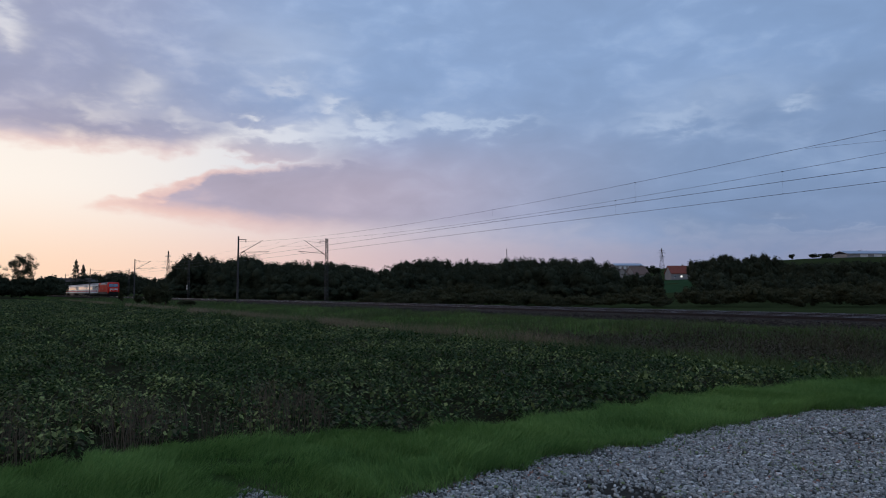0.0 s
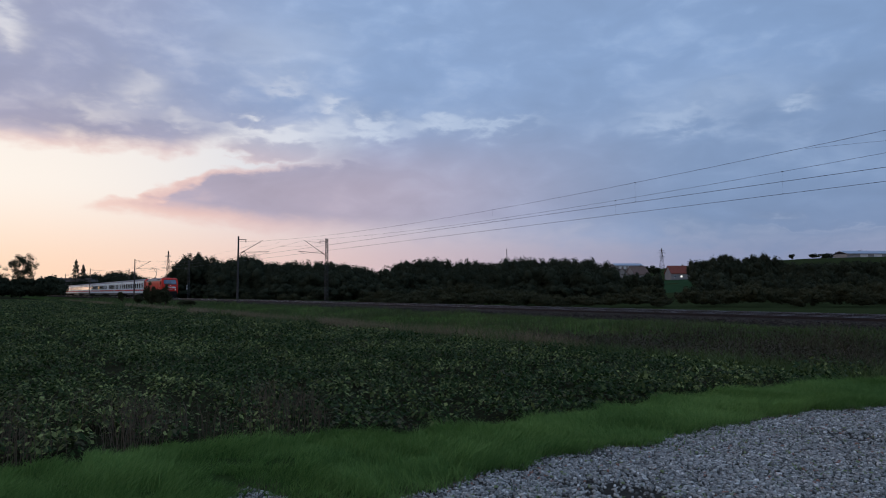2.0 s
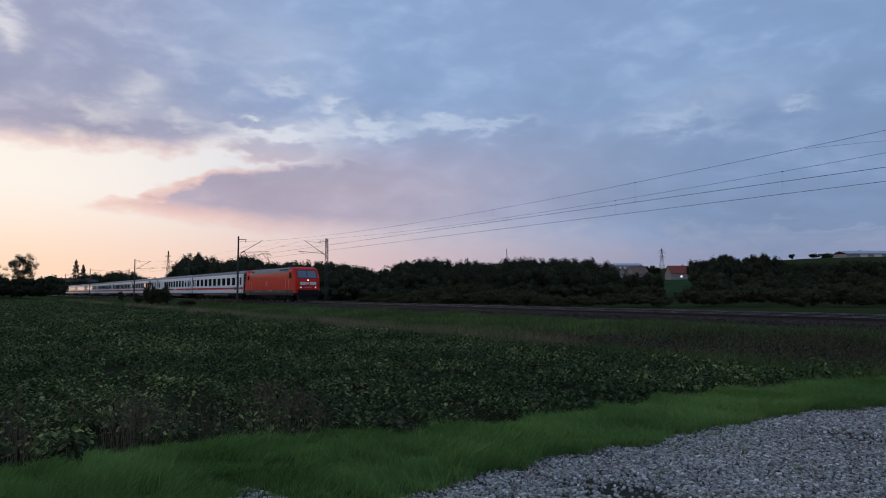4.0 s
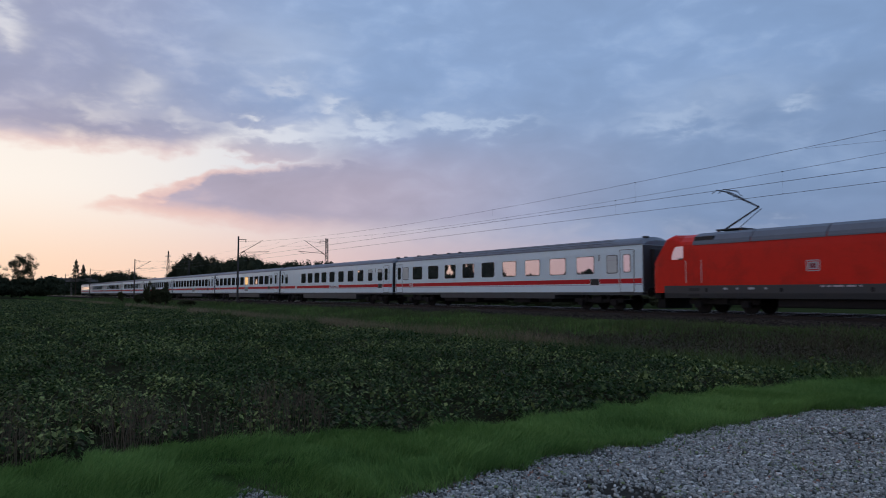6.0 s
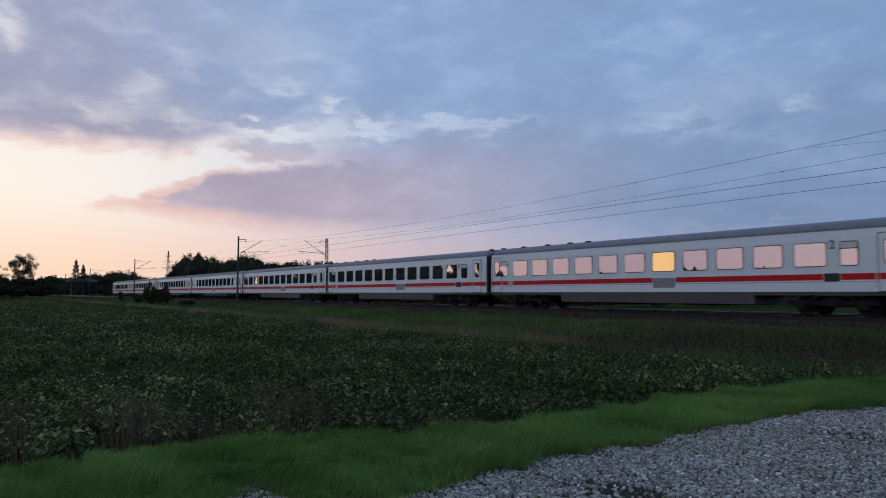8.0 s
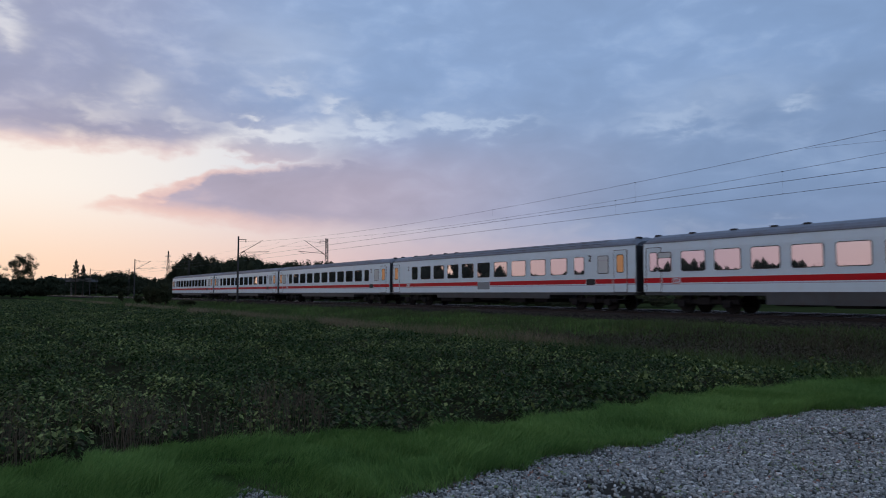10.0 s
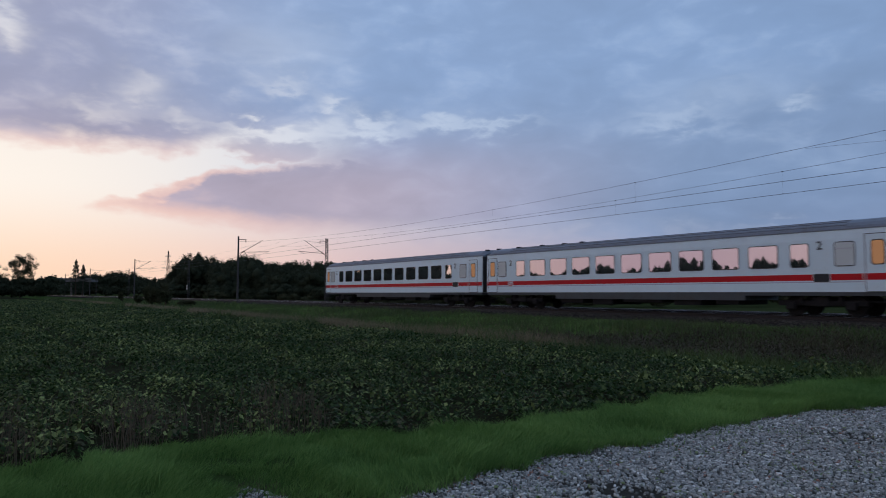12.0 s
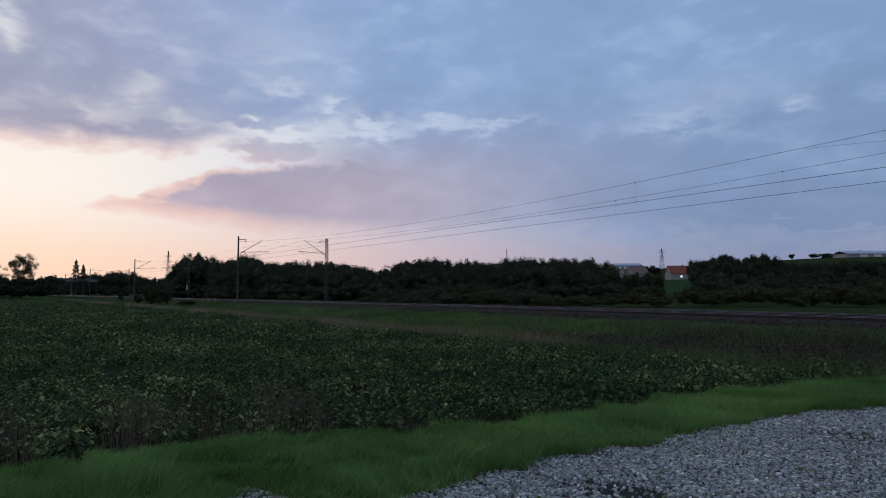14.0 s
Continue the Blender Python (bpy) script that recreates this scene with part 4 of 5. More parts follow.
def make_train():
    front = 221.1                           # the engine's rear buffers at the start
    TRAIN.append((make_loco(), front - 9.2))
    order = ["first", "bistro", "saloon", "saloon", "saloon", "compartment", "second", "second", "second"]
    first = {}
    for i, kind in enumerate(order):
        mid = front + 26.4 * (i + 0.5)
        if kind in first:
            c = copy_thing(first[kind], Matrix.Identity(4))
        else:
            c = first[kind] = make_coach(kind)
        TRAIN.append((c, mid))
    slot = LIT[0].material_slots[0]
    slot.link, slot.material = "OBJECT", LITPANE
    tagged(LIT[0], "window glowing yellow from a lamp inside")


make_train()


def motions():
    """The train runs past at an even speed, and slows a little at the end."""
    times = [*range(14), 13.5, 14]
    lag = {13: 0.1, 13.5: 0.5, 14: 0.9}
    rolls = (0, 0.1, 0.15, 0.45, -0.1, 0, 0.05, -0.1, -0.05, 0.1)      # the coaches lean a little on their springs
    for (ob, u0), roll in zip(TRAIN, rolls):
        walk(ob, [(t, track_matrix(u0 - SPEED * t + lag.get(t, 0.0), P_NEAR) @ pose(0, 0, 0, -roll)) for t in times])


# ---- woods and trees ----
rng = np.random.default_rng(7)


def cards(centre, size, r=rng, stretch=1.0):
    """Small four-sided leaves with random turns at the given centres: corners and faces."""
    n = len(centre)
    a = r.normal(size=(n, 3))
    a /= np.linalg.norm(a, axis=1)[:, None]
    b = r.normal(size=(n, 3))
    b -= (a * b).sum(1)[:, None] * a
    b /= np.linalg.norm(b, axis=1)[:, None]
    s = np.broadcast_to(np.asarray(size, float), (n,))[:, None] * r.uniform(0.6, 1.4, (n, 1))
    q = np.stack([centre - a * s * 0.5, centre + b * s * 0.36 * stretch, centre + a * s * 0.5, centre - b * s * 0.36 * stretch], 1)
    return q.reshape(-1, 3), np.arange(4 * n).reshape(-1, 4)


def ball():
    """Corners and faces of a coarse ball, to be dented."""
    bm = B()
    bmesh.ops.create_icosphere(bm, subdivisions=1, radius=1.0)
    v = np.array([q.co[:] for q in bm.verts])
    f = np.array([[q.index for q in p.verts] for p in bm.faces])
    bm.free()
    return v, f


BALL_V, BALL_F = ball()


def crown(h, w, count, size, r=rng, lumps=9, low=0.25, solid=0.62, small=1.0):
    """A broad crown: dented leafy masses wrapped in small ragged leaf clumps, as triangles."""
    half = np.array([w / 2, w / 2, h * (1 - low) / 2])
    c = r.normal(size=(lumps, 3))
    c /= np.linalg.norm(c, axis=1)[:, None]
    rad = r.uniform(0.30, 0.52, lumps) * small
    c = c * np.minimum(1.0 - rad, r.uniform(0.3, 0.8, lumps))[:, None]
    c[:, 2] = np.abs(c[:, 2]) * np.where(r.uniform(size=lumps) < 0.55, 1, -1)
    top = (c[:, 2] + rad).max()
    c[:, 2] += 1.0 - top
    base = np.array([0, 0, h - half[2]])
    V, F, k = [], [], 0
    for i in range(lumps):
        dent = 1 + r.normal(0, 0.14, (len(BALL_V), 1))
        V.append((c[i] + BALL_V * rad[i] * solid * dent) * half + base)
        F.append(BALL_F + k)
        k += len(BALL_V)
    which = r.integers(0, lumps, count)
    d = r.normal(size=(count, 3))
    d /= np.linalg.norm(d, axis=1)[:, None]
    pts = (c[which] + d * rad[which][:, None] * r.uniform(solid ** 2, 1.0, (count, 1)) ** 0.5) * half + base
    v, q = cards(pts, size, r)
    V.append(v)
    F += [q[:, [0, 1, 2]] + k, q[:, [0, 2, 3]] + k]
    V = np.concatenate(V)
    V[:, 2] = np.maximum(V[:, 2], 0.02)
    return V, np.concatenate(F)


def fir_points(h, w, count, r=rng):
    z = r.uniform(0.08, 1.0, count) ** 0.8
    tier = 0.72 + 0.28 * np.cos(z * 60)
    a = r.uniform(0, 6.283, count)
    rad = (1 - z) ** 0.75 * w / 2 * tier * np.sqrt(r.uniform(0.25, 1, count)) + 0.05
    return np.stack([rad * np.cos(a), rad * np.sin(a), z * h - 0.12 * rad], 1)


def make_tree(name, label, h, w, count, size, material, fir=False, seed=1, group="", lumps=11, low=0.28, lean=0.0, solid=0.55, small=1.0):
    """A tree with trunk, limbs and a ragged crown of leaf clumps."""
    r = np.random.default_rng(seed)
    t = thing(name, label, "tree" if h > 4.5 else "bush", group)
    bm = B()
    q, rad = Vector((0, 0, -0.2)), max(0.05, h * 0.022)
    top = h * (0.92 if fir else 0.62)
    for i in range(6):
        nq = Vector((float(r.normal()) * h * 0.01 + lean * i, float(r.normal()) * h * 0.01, top * (i + 1) / 6))
        rod(bm, q, nq, rad, rad * 0.8, 8)
        q, rad = nq, rad * 0.8
    trunk = part("trunk", bm, BARK, t)
    if not fir:
        for i in range(9):
            a, z = i * 2.4 + float(r.uniform(0, 1)), h * float(r.uniform(0.2, 0.6))
            e = Vector((math.cos(a) * w * 0.33, math.sin(a) * w * 0.33, z + h * float(r.uniform(0.12, 0.3))))
            m = Vector((e.x * 0.5, e.y * 0.5, (z + e.z) / 2 - h * 0.02))
            part("limb", rod(rod(B(), (0, 0, z), m, h * 0.009, h * 0.006, 6), m, e, h * 0.006, h * 0.002, 6), BARK, t)
    v, f = cards(fir_points(h, w, count, r), size, r) if fir else crown(h, w, count, size, r, lumps, low, solid, small)
    raw("crown", v, f, material, parent=t)
    return t


def stand(t, x, y, spin=0, size=1.0):
    t.matrix_basis = Matrix.Translation((x, y, float(height(x, y)) - 0.05)) @ Euler((0, 0, spin)).to_matrix().to_4x4()
    return t


def spot(px, depth):
    """Sideways metres of a sight line across the view, at a depth."""
    return (px - 784) / 1215 * depth


def rise(py, depth):
    return 1.6 + (519.3 - py) / 1215 * depth


def plant_woods():
    """The dark belt of woodland behind the line, built of many uneven crowns."""
    tops = [(112, 494), (150, 482), (185, 483), (200, 477), (238, 480), (252, 489), (290, 491), (302, 480), (312, 468), (328, 450), (342, 446), (372, 450), (388, 459), (412, 455), (430, 449), (450, 450), (466, 463), (498, 461), (516, 458), (540, 461), (590, 463), (640, 468), (655, 477), (678, 481), (688, 470), (702, 464), (730, 457), (760, 453), (792, 459), (830, 458), (868, 464), (886, 456), (920, 454), (1000, 456), (1048, 457), (1070, 464), (1092, 478)]
    px, py = np.array(tops, float).T
    V, F, k = [], [], 0

    def add(x, y, top_z, w, count, size, low=0.1, solid=0.62):
        nonlocal k
        g = float(height(x, y))
        h = top_z - g
        v, f = crown(h, w, count, size, rng, 9, low, solid)
        V.append(v + np.array([x, y, g])), F.append(f + k)
        k += len(v)

    for x_ in np.arange(306, 1090, 8.0):
        for row, (d0, drop) in enumerate(((0, 0), (-9, 10), (-18, 22))):
            xx = x_ + rng.uniform(-5, 5)
            depth = (205 if xx < 380 else 185 if xx < 480 else 168) + d0 + rng.uniform(-3, 3)
            top = np.interp(xx, px, py) + drop * rng.uniform(0.7, 1.3) + rng.uniform(-2, 3.0)
            add(spot(xx, depth), depth, rise(top, depth), rng.uniform(4.5, 8.5), 1250, 0.33, 0.02, 0.7)
    for x_ in np.arange(112, 300, 6.0):
        for d0, drop in ((0, 0), (-16, 9)):
            depth = 440 + d0
            add(spot(x_ + rng.uniform(-3, 3), depth), depth, rise(np.interp(x_, px, py) + drop * rng.uniform(0.6, 1.3) + rng.uniform(-1, 2), depth), rng.uniform(7, 12), 600, 0.7, 0.02)
    for x_ in np.arange(-190, 108, 5.0):
        for d0, drop in ((0, 0), (-8, 12)):
            depth = 232 + d0 + rng.uniform(-3, 3)
            add(spot(x_ + rng.uniform(-3, 3), depth), depth, rise(np.interp(x_, [-190, -60, -20, 20, 70, 90, 108], [455, 462, 486, 494, 492, 487, 490]) + drop + rng.uniform(-3, 3), depth), rng.uniform(4, 7), 280, 0.65, 0.02)
    for x_ in np.arange(306, 1092, 7.0):
        depth = (183 if x_ < 380 else 163 if x_ < 480 else 146) + rng.uniform(-3, 3)
        add(spot(x_ + rng.uniform(-4, 4), depth), depth, rise(507 + rng.uniform(-8, 8), depth), rng.uniform(5, 8), 650, 0.3, 0.0, 0.7)
    for x_ in np.arange(112, 300, 7.0):
        add(spot(x_, 412), 412, rise(505 + rng.uniform(-4, 4), 412), rng.uniform(9, 13), 200, 1.0, 0.0)
    raw("woodland", np.concatenate(V), np.concatenate(F), LEAF, "dark dense woodland belt behind the railway at dusk", "woods", "stuff")
    # right-hand hillside: hedges and groves, olive and dark
    V, F, k = [], [], 0
    skyline = [(1205, 464), (1232, 456), (1258, 460), (1266, 450), (1290, 448), (1304, 460), (1322, 452), (1345, 446), (1374, 456), (1392, 465)]
    sx, sy = np.array(skyline, float).T
    for x_ in np.arange(1230, 1396, 6.0):
        for d0, drop in ((0, 0), (-20, 14)):
            depth = 330 + d0
            top = np.interp(x_, sx, sy) + drop + rng.uniform(-2, 3)
            add(spot(x_ + rng.uniform(-3, 3), depth), depth, rise(top, depth), rng.uniform(6, 10), 700, 0.55, 0.02, 0.68)
    for x_ in np.arange(1390, 1640, 7.0):
        depth = 300 + rng.uniform(-20, 20)
        add(spot(x_, depth), depth, rise(462 + rng.uniform(-3, 6), depth), rng.uniform(6, 10), 700, 0.55, 0.02, 0.68)
    for x_ in np.arange(1246, 1640, 7.0):
        depth = 235 + rng.uniform(-15, 15)
        add(spot(x_, depth), depth, rise(482 + rng.uniform(-6, 10), depth), rng.uniform(5, 9), 700, 0.48, 0.02, 0.68)
    for x_ in np.arange(1232, 1640, 8.0):
        depth = 178 + rng.uniform(-12, 12)
        add(spot(x_, depth), depth, rise(498 + rng.uniform(-8, 10), depth), rng.uniform(4, 7), 600, 0.36, 0.0, 0.68)
    for x_ in np.arange(1086, 1170, 6.0):
        depth = 260 + rng.uniform(-10, 10)
        add(spot(x_, depth), depth, rise(483 + rng.uniform(-6, 10), depth), rng.uniform(4, 7), 600, 0.45, 0.02, 0.68)
    for x_, y_, w in ((1140, 472, 8), (1152, 470, 10), (1163, 474, 8), (1100, 476, 8), (1085, 473, 9)):
        add(spot(x_, 420), 420, rise(y_, 420), w, 350, 1.0, 0.02)
    raw("hillside_grove", np.concatenate(V), np.concatenate(F), LEAF, "dark groves and hedges on the hillside by the village", "woods", "stuff")
    V, F, k = [], [], 0
    for x_ in np.arange(660, 1010, 9.0):
        depth = 118 + rng.uniform(-8, 8)
        add(spot(x_, depth), depth, rise(np.interp(x_, [660, 740, 830, 900, 1010], [512, 515, 497, 512, 528]) + rng.uniform(-4, 8), depth), rng.uniform(3, 5), 700, 0.25, 0.0, 0.65)
    for x_ in np.arange(1244, 1600, 10.0):
        if 1290 < x_ < 1330:
            continue
        depth = 128 + rng.uniform(-10, 10)
        add(spot(x_, depth), depth, rise(np.interp(x_, [1225, 1340, 1400, 1460, 1600], [520, 505, 512, 500, 498]) + rng.uniform(-4, 10), depth), rng.uniform(3, 5.5), 700, 0.26, 0.0, 0.65)
    for x_ in np.arange(1090, 1172, 9.0):
        depth = 150 + rng.uniform(-8, 8)
        add(spot(x_, depth), depth, rise(508 + rng.uniform(-5, 8), depth), rng.uniform(3, 5), 300, 0.4, 0.0)
    for x_ in np.arange(648, 1640, 6.0):
        if 1176 < x_ < 1204 or rng.uniform() < 0.12:
            continue
        depth = 106 + rng.uniform(-6, 6)
        top = np.interp(x_, [640, 760, 850, 1000, 1100, 1170, 1212, 1260, 1340, 1400, 1470, 1530, 1640], [526, 524, 514, 528, 520, 522, 506, 518, 500, 522, 505, 516, 512])
        add(spot(x_, depth), depth, rise(top + rng.uniform(-5, 9), depth), rng.uniform(2.2, 4.2), 520, 0.2, 0.0, 0.6)
    for x_, y_ in ((392, 517), (440, 516), (505, 518), (518, 519), (545, 522), (1015, 527), (1030, 530)):
        add(spot(x_, 120), 120, rise(y_, 120), 3.0, 260, 0.3, 0.0)
    raw("undergrowth", np.concatenate(V), np.concatenate(F), LEAFPALE, "olive scrub and bushes in front of the woods", "bushes", "stuff")
    # woodland beyond the field, past the edge of view
    V, F, k = [], [], 0
    for i in range(150):
        a = radians(-36 - i * 0.72)
        d = 236 + 8 * math.sin(i * 0.9) + rng.uniform(-6, 6)
        lift = float(np.interp(-36 - i * 0.72, [-130, -91, -85, -80, -74, -68, -63, -60.5, -36], [10.5, 12.5, 13.5, 14.0, 12.0, 10.5, 8.5, 16.5, 16.5])) + 1.3 * math.sin(i * 0.55) + 0.7 * math.sin(i * 1.3) + rng.uniform(-0.5, 0.5)
        add(math.sin(a) * d, math.cos(a) * d, lift, rng.uniform(6, 9), 130, 0.6, 0.02, 0.88)
        add(math.sin(a) * (d - 9), math.cos(a) * (d - 9), lift * 0.62, 10, 60, 0.6, 0.0, 0.88)
    for i in range(60):
        a = radians(-146 - i * 2.6)
        add(math.sin(a) * 260, math.cos(a) * 260, rng.uniform(8, 12), 12, 200, 1.4, 0.02)
    raw("field_edge_woods", np.concatenate(V), np.concatenate(F), LEAF, "dark woods along the far edge of the field", "woods", "stuff")


plant_woods()


def plant_trees():
    t = make_tree("oak_tree", "lone round-crowned broadleaf tree, black against the glow", 15.8, 13.4, 9000, 0.25, LEAF, seed=12, lumps=90, low=0.2, solid=0.28, small=0.40)
    stand(t, spot(37, 236), 236)
    t = make_tree("oak_tree", "dark broadleaf tree rising from the hedge", 12.5, 9.5, 4400, 0.27, LEAF, seed=9, lumps=70, low=0.3, solid=0.35, small=0.45)
    stand(t, spot(-16, 236), 236)
    for px, py, w, s in ((134, 460, 12, 11), (147, 469, 10, 12)):
        d = 400
        x = spot(px, d)
        t = make_tree("fir_tree", "tall dark conifer above the low trees", rise(py, d) - float(height(x, d)), w, 1500, 0.62, NEEDLE, fir=True, seed=s, group="conifers")
        stand(t, x, d)
    d = 196
    for px, py, w, s in ((338, 445, 9, 21), (372, 451, 9, 22), (316, 464, 6, 23), (440, 450, 8, 24)):
        x = spot(px, d)
        t = make_tree("broadleaf_tree", "tall dark broadleaf tree with a ragged open crown", rise(py, d) - float(height(x, d)), w * 1.1, 6500, 0.24, LEAF, seed=s, group="ragged trees", lumps=46, low=0.1, solid=0.4, small=0.45)
        stand(t, x, d)
    # bushes on the near bank of the line
    for px, py, d, w, s in ((266, 496, 93, 2.0, 31), (274, 506, 92, 2.0, 32), (294, 500, 92, 2.0, 33), (286, 510, 91, 2.6, 36), (215, 516, 122, 1.2, 34), (246, 521, 108, 1.8, 35), (328, 533, 88, 2.0, 37), (338, 536, 86, 1.6, 38)):
        x = spot(px, d)
        t = make_tree("bush", "dark leafy bush on the railway bank", max(0.9, rise(py, d) - float(height(x, d))), w, 2600, 0.14, LEAFPALE, seed=s, group="bushes on the bank", lumps=26, low=0.0, solid=0.4, small=0.7)
        stand(t, x, d)
    # single trees on the hill's skyline
    for px, py, d, w, s in ((1403, 454, 560, 5, 41), (1440, 456, 560, 6, 42), (1456, 449, 560, 13, 43), (1470, 448, 560, 12, 44), (1486, 446, 560, 8, 45), (1530, 442, 700, 26, 46), (1548, 449, 700, 14, 47)):
        x = spot(px, d)
        t = make_tree("hill_tree", "small dark tree on the hill's skyline", max(4.6, rise(py, d) - float(height(x, d))), w, 420, 1.1, LEAF, seed=s, group="trees on the hill", lumps=10, low=0.0)
        stand(t, x, d)


plant_trees()


# ---- village and distance ----
ROOFRED = paint("clay_roof_tile", (0.26, 0.06, 0.032), 0.8, vary=0.25, scale=1.2, each=0.2)
RENDER = paint("pale_render", (0.30, 0.29, 0.275), 0.85, vary=0.12, scale=0.8)
ROOFBROWN = paint("brown_roof", (0.16, 0.10, 0.075), 0.8, vary=0.2, scale=1.2)
HALLROOF = paint("hall_roof_metal", (0.32, 0.37, 0.45), 0.4, 0.3, vary=0.1, scale=0.3)
PANE = glass_dark("house_pane", (0.2, 0.22, 0.25), 0.3)
YARDLAMP = glow("lit_window_glow", (1.0, 0.96, 0.9), 1.2)
BRIDGEGREY = paint("bridge_concrete", (0.14, 0.135, 0.13), 0.85, vary=0.2, scale=0.6)


def make_house(label, x, y, w, deep, wall_h, roof_h, turn, roofing, lit=False):
    g = float(height(x, y))
    t = thing("house", label, "house", "village houses", place=pose(x, y, g - 0.3, 0, 0, turn))
    wall = part("wall", box(B(), -w / 2, w / 2, -deep / 2, deep / 2, 0, wall_h), RENDER, t)
    bm = B()
    ov = 0.5
    ring = [(-deep / 2 - ov, wall_h - 0.3), (0, wall_h + roof_h), (deep / 2 + ov, wall_h - 0.3), (deep / 2 + ov, wall_h - 0.05), (0, wall_h + roof_h + 0.28), (-deep / 2 - ov, wall_h - 0.05)]
    roof = part("roof", prism(bm, ring, -w / 2 - 0.4, w / 2 + 0.4), roofing, t)
    part("gable", prism(B(), [(-deep / 2, wall_h), (deep / 2, wall_h), (0, wall_h + roof_h - 0.05)], -w / 2 + 0.003, w / 2 - 0.003), RENDER, t)
    part("chimney", box(B(), w * 0.2, w * 0.2 + 0.7, -0.4, 0.3, wall_h + roof_h - 0.6, wall_h + roof_h + 0.9), ROOFBROWN, roof)
    for i in range(3):
        cx = -w * 0.32 + i * w * 0.32
        win = part("window", box(B(), cx - 0.6, cx + 0.6, -deep / 2 - 0.04, -deep / 2 + 0.02, wall_h * 0.35, wall_h * 0.35 + 1.2), PLATEWHITE, t)
        part("pane", box(B(), cx - 0.5, cx + 0.5, -deep / 2 - 0.06, -deep / 2 - 0.03, wall_h * 0.35 + 0.1, wall_h * 0.35 + 1.1), YARDLAMP if lit and i == 1 else PANE, win)
    return t


def make_village():
    d = 390
    make_house("pale house with a broad red tiled roof", spot(1200, d), d, 11.6, 9.5, 3.6, 4.2, 4, ROOFRED, True)
    make_house("brown-roofed pale house among trees", spot(1128, 400), 400, 10, 9, 3.6, 4.6, 20, ROOFBROWN)
    make_house("white-gabled house among trees", spot(1101, 395), 395, 7.5, 8, 4.4, 3.4, 75, ROOFBROWN)
    # long halls on the hill
    for label, px0, px1, d, z0, z1, pitch in (("long low hall with a blue-grey metal roof", 1488, 1640, 540, 457, 448, 1.2), ("low flat farm hall on the skyline", 1084, 1132, 560, 473, 469, 0.8)):
        x0, x1 = spot(px0, d), spot(px1, d)
        xm = (x0 + x1) / 2
        base, top = min(float(height(x0, d)), float(height(x1, d))) - 0.5, rise(z1, d)
        w = x1 - x0
        t = thing("farm_hall", label, "hall", "halls on the hill", place=pose(xm, d, base, 0, 0, 0))
        hgt = top - base
        part("wall", box(B(), -w / 2, w / 2, -9, 9, 0, hgt - 1.0), RENDER, t)
        part("roof", prism(B(), [(-10, hgt - 1.2), (0, hgt + pitch), (10, hgt - 1.2), (10, hgt - 0.9), (0, hgt + pitch + 0.3), (-10, hgt - 0.9)], -w / 2 - 0.5, w / 2 + 0.5), HALLROOF, t)
        for i in range(3):
            cx = -w * 0.3 + i * w * 0.16
            part("gate", box(B(), cx - w * 0.045, cx + w * 0.045, -9.06, -8.98, 0.3, hgt - 1.6), PLATEWHITE, t)


make_village()


def make_lawn():
    """The bright meadow below the red-roofed house, laid on the slope."""
    f, d = np.meshgrid(np.linspace(1174, 1226, 9), np.linspace(292, 384, 12))
    X = (f - 784) / 1215 * d
    V = np.stack([X, d, height(X, d) + 0.12], -1).reshape(-1, 3)
    i = (np.arange(11)[:, None] * 9 + np.arange(8)[None, :]).ravel()
    raw("meadow", V, np.stack([i, i + 1, i + 10, i + 9], -1), paint("short_meadow_grass", (0.032, 0.066, 0.03), 0.9, vary=0.3, scale=0.2, spec=0.0), "short bright green meadow below the house", "grass", "stuff")


make_lawn()


def make_pylon(px, top_py, d, arms, label):
    x = spot(px, d)
    g = float(height(x, d))
    h = rise(top_py, d) - g
    t = thing("power_pylon", label, "pylon", "distant pylons", place=pose(x, d, g, 0, 0, 0))
    bm = B()
    k = 14
    w = lambda f: 1.9 * (1 - f) ** 1.2 + 0.22
    for i in range(k):
        a, b = i / k, (i + 1) / k
        for sx, sy in ((-1, -1), (1, -1), (1, 1), (-1, 1)):
            rod(bm, (sx * w(a), sy * w(a), a * h), (sx * w(b), sy * w(b), b * h), 0.14, sides=4)
        s = 1 if i % 2 else -1
        for q in (-1, 1):
            rod(bm, (s * w(a), q * w(a), a * h), (-s * w(b), q * w(b), b * h), 0.08, sides=4)
    part("lattice", bm, MASTGREY, t)
    for f, reach in arms:
        bm = rod(B(), (-reach, 0, f * h), (reach, 0, f * h), 0.12, sides=4)
        for s in (-1, 1):
            rod(bm, (s * reach, 0, f * h), (0, 0, f * h + 1.3), 0.08, sides=4)
        part("crossarm", bm, MASTGREY, t)
    return t


make_pylon(297, 445, 520, ((0.62, 4.2), (0.76, 3.2), (0.88, 2.3)), "steel lattice pylon behind ragged trees")
make_pylon(1172, 440, 620, ((0.6, 3.0), (0.78, 3.6), (0.9, 2.2)), "steel lattice pylon on the skyline")
make_pylon(897, 441, 700, ((0.8, 1.2),), "slender lattice mast above the woods")


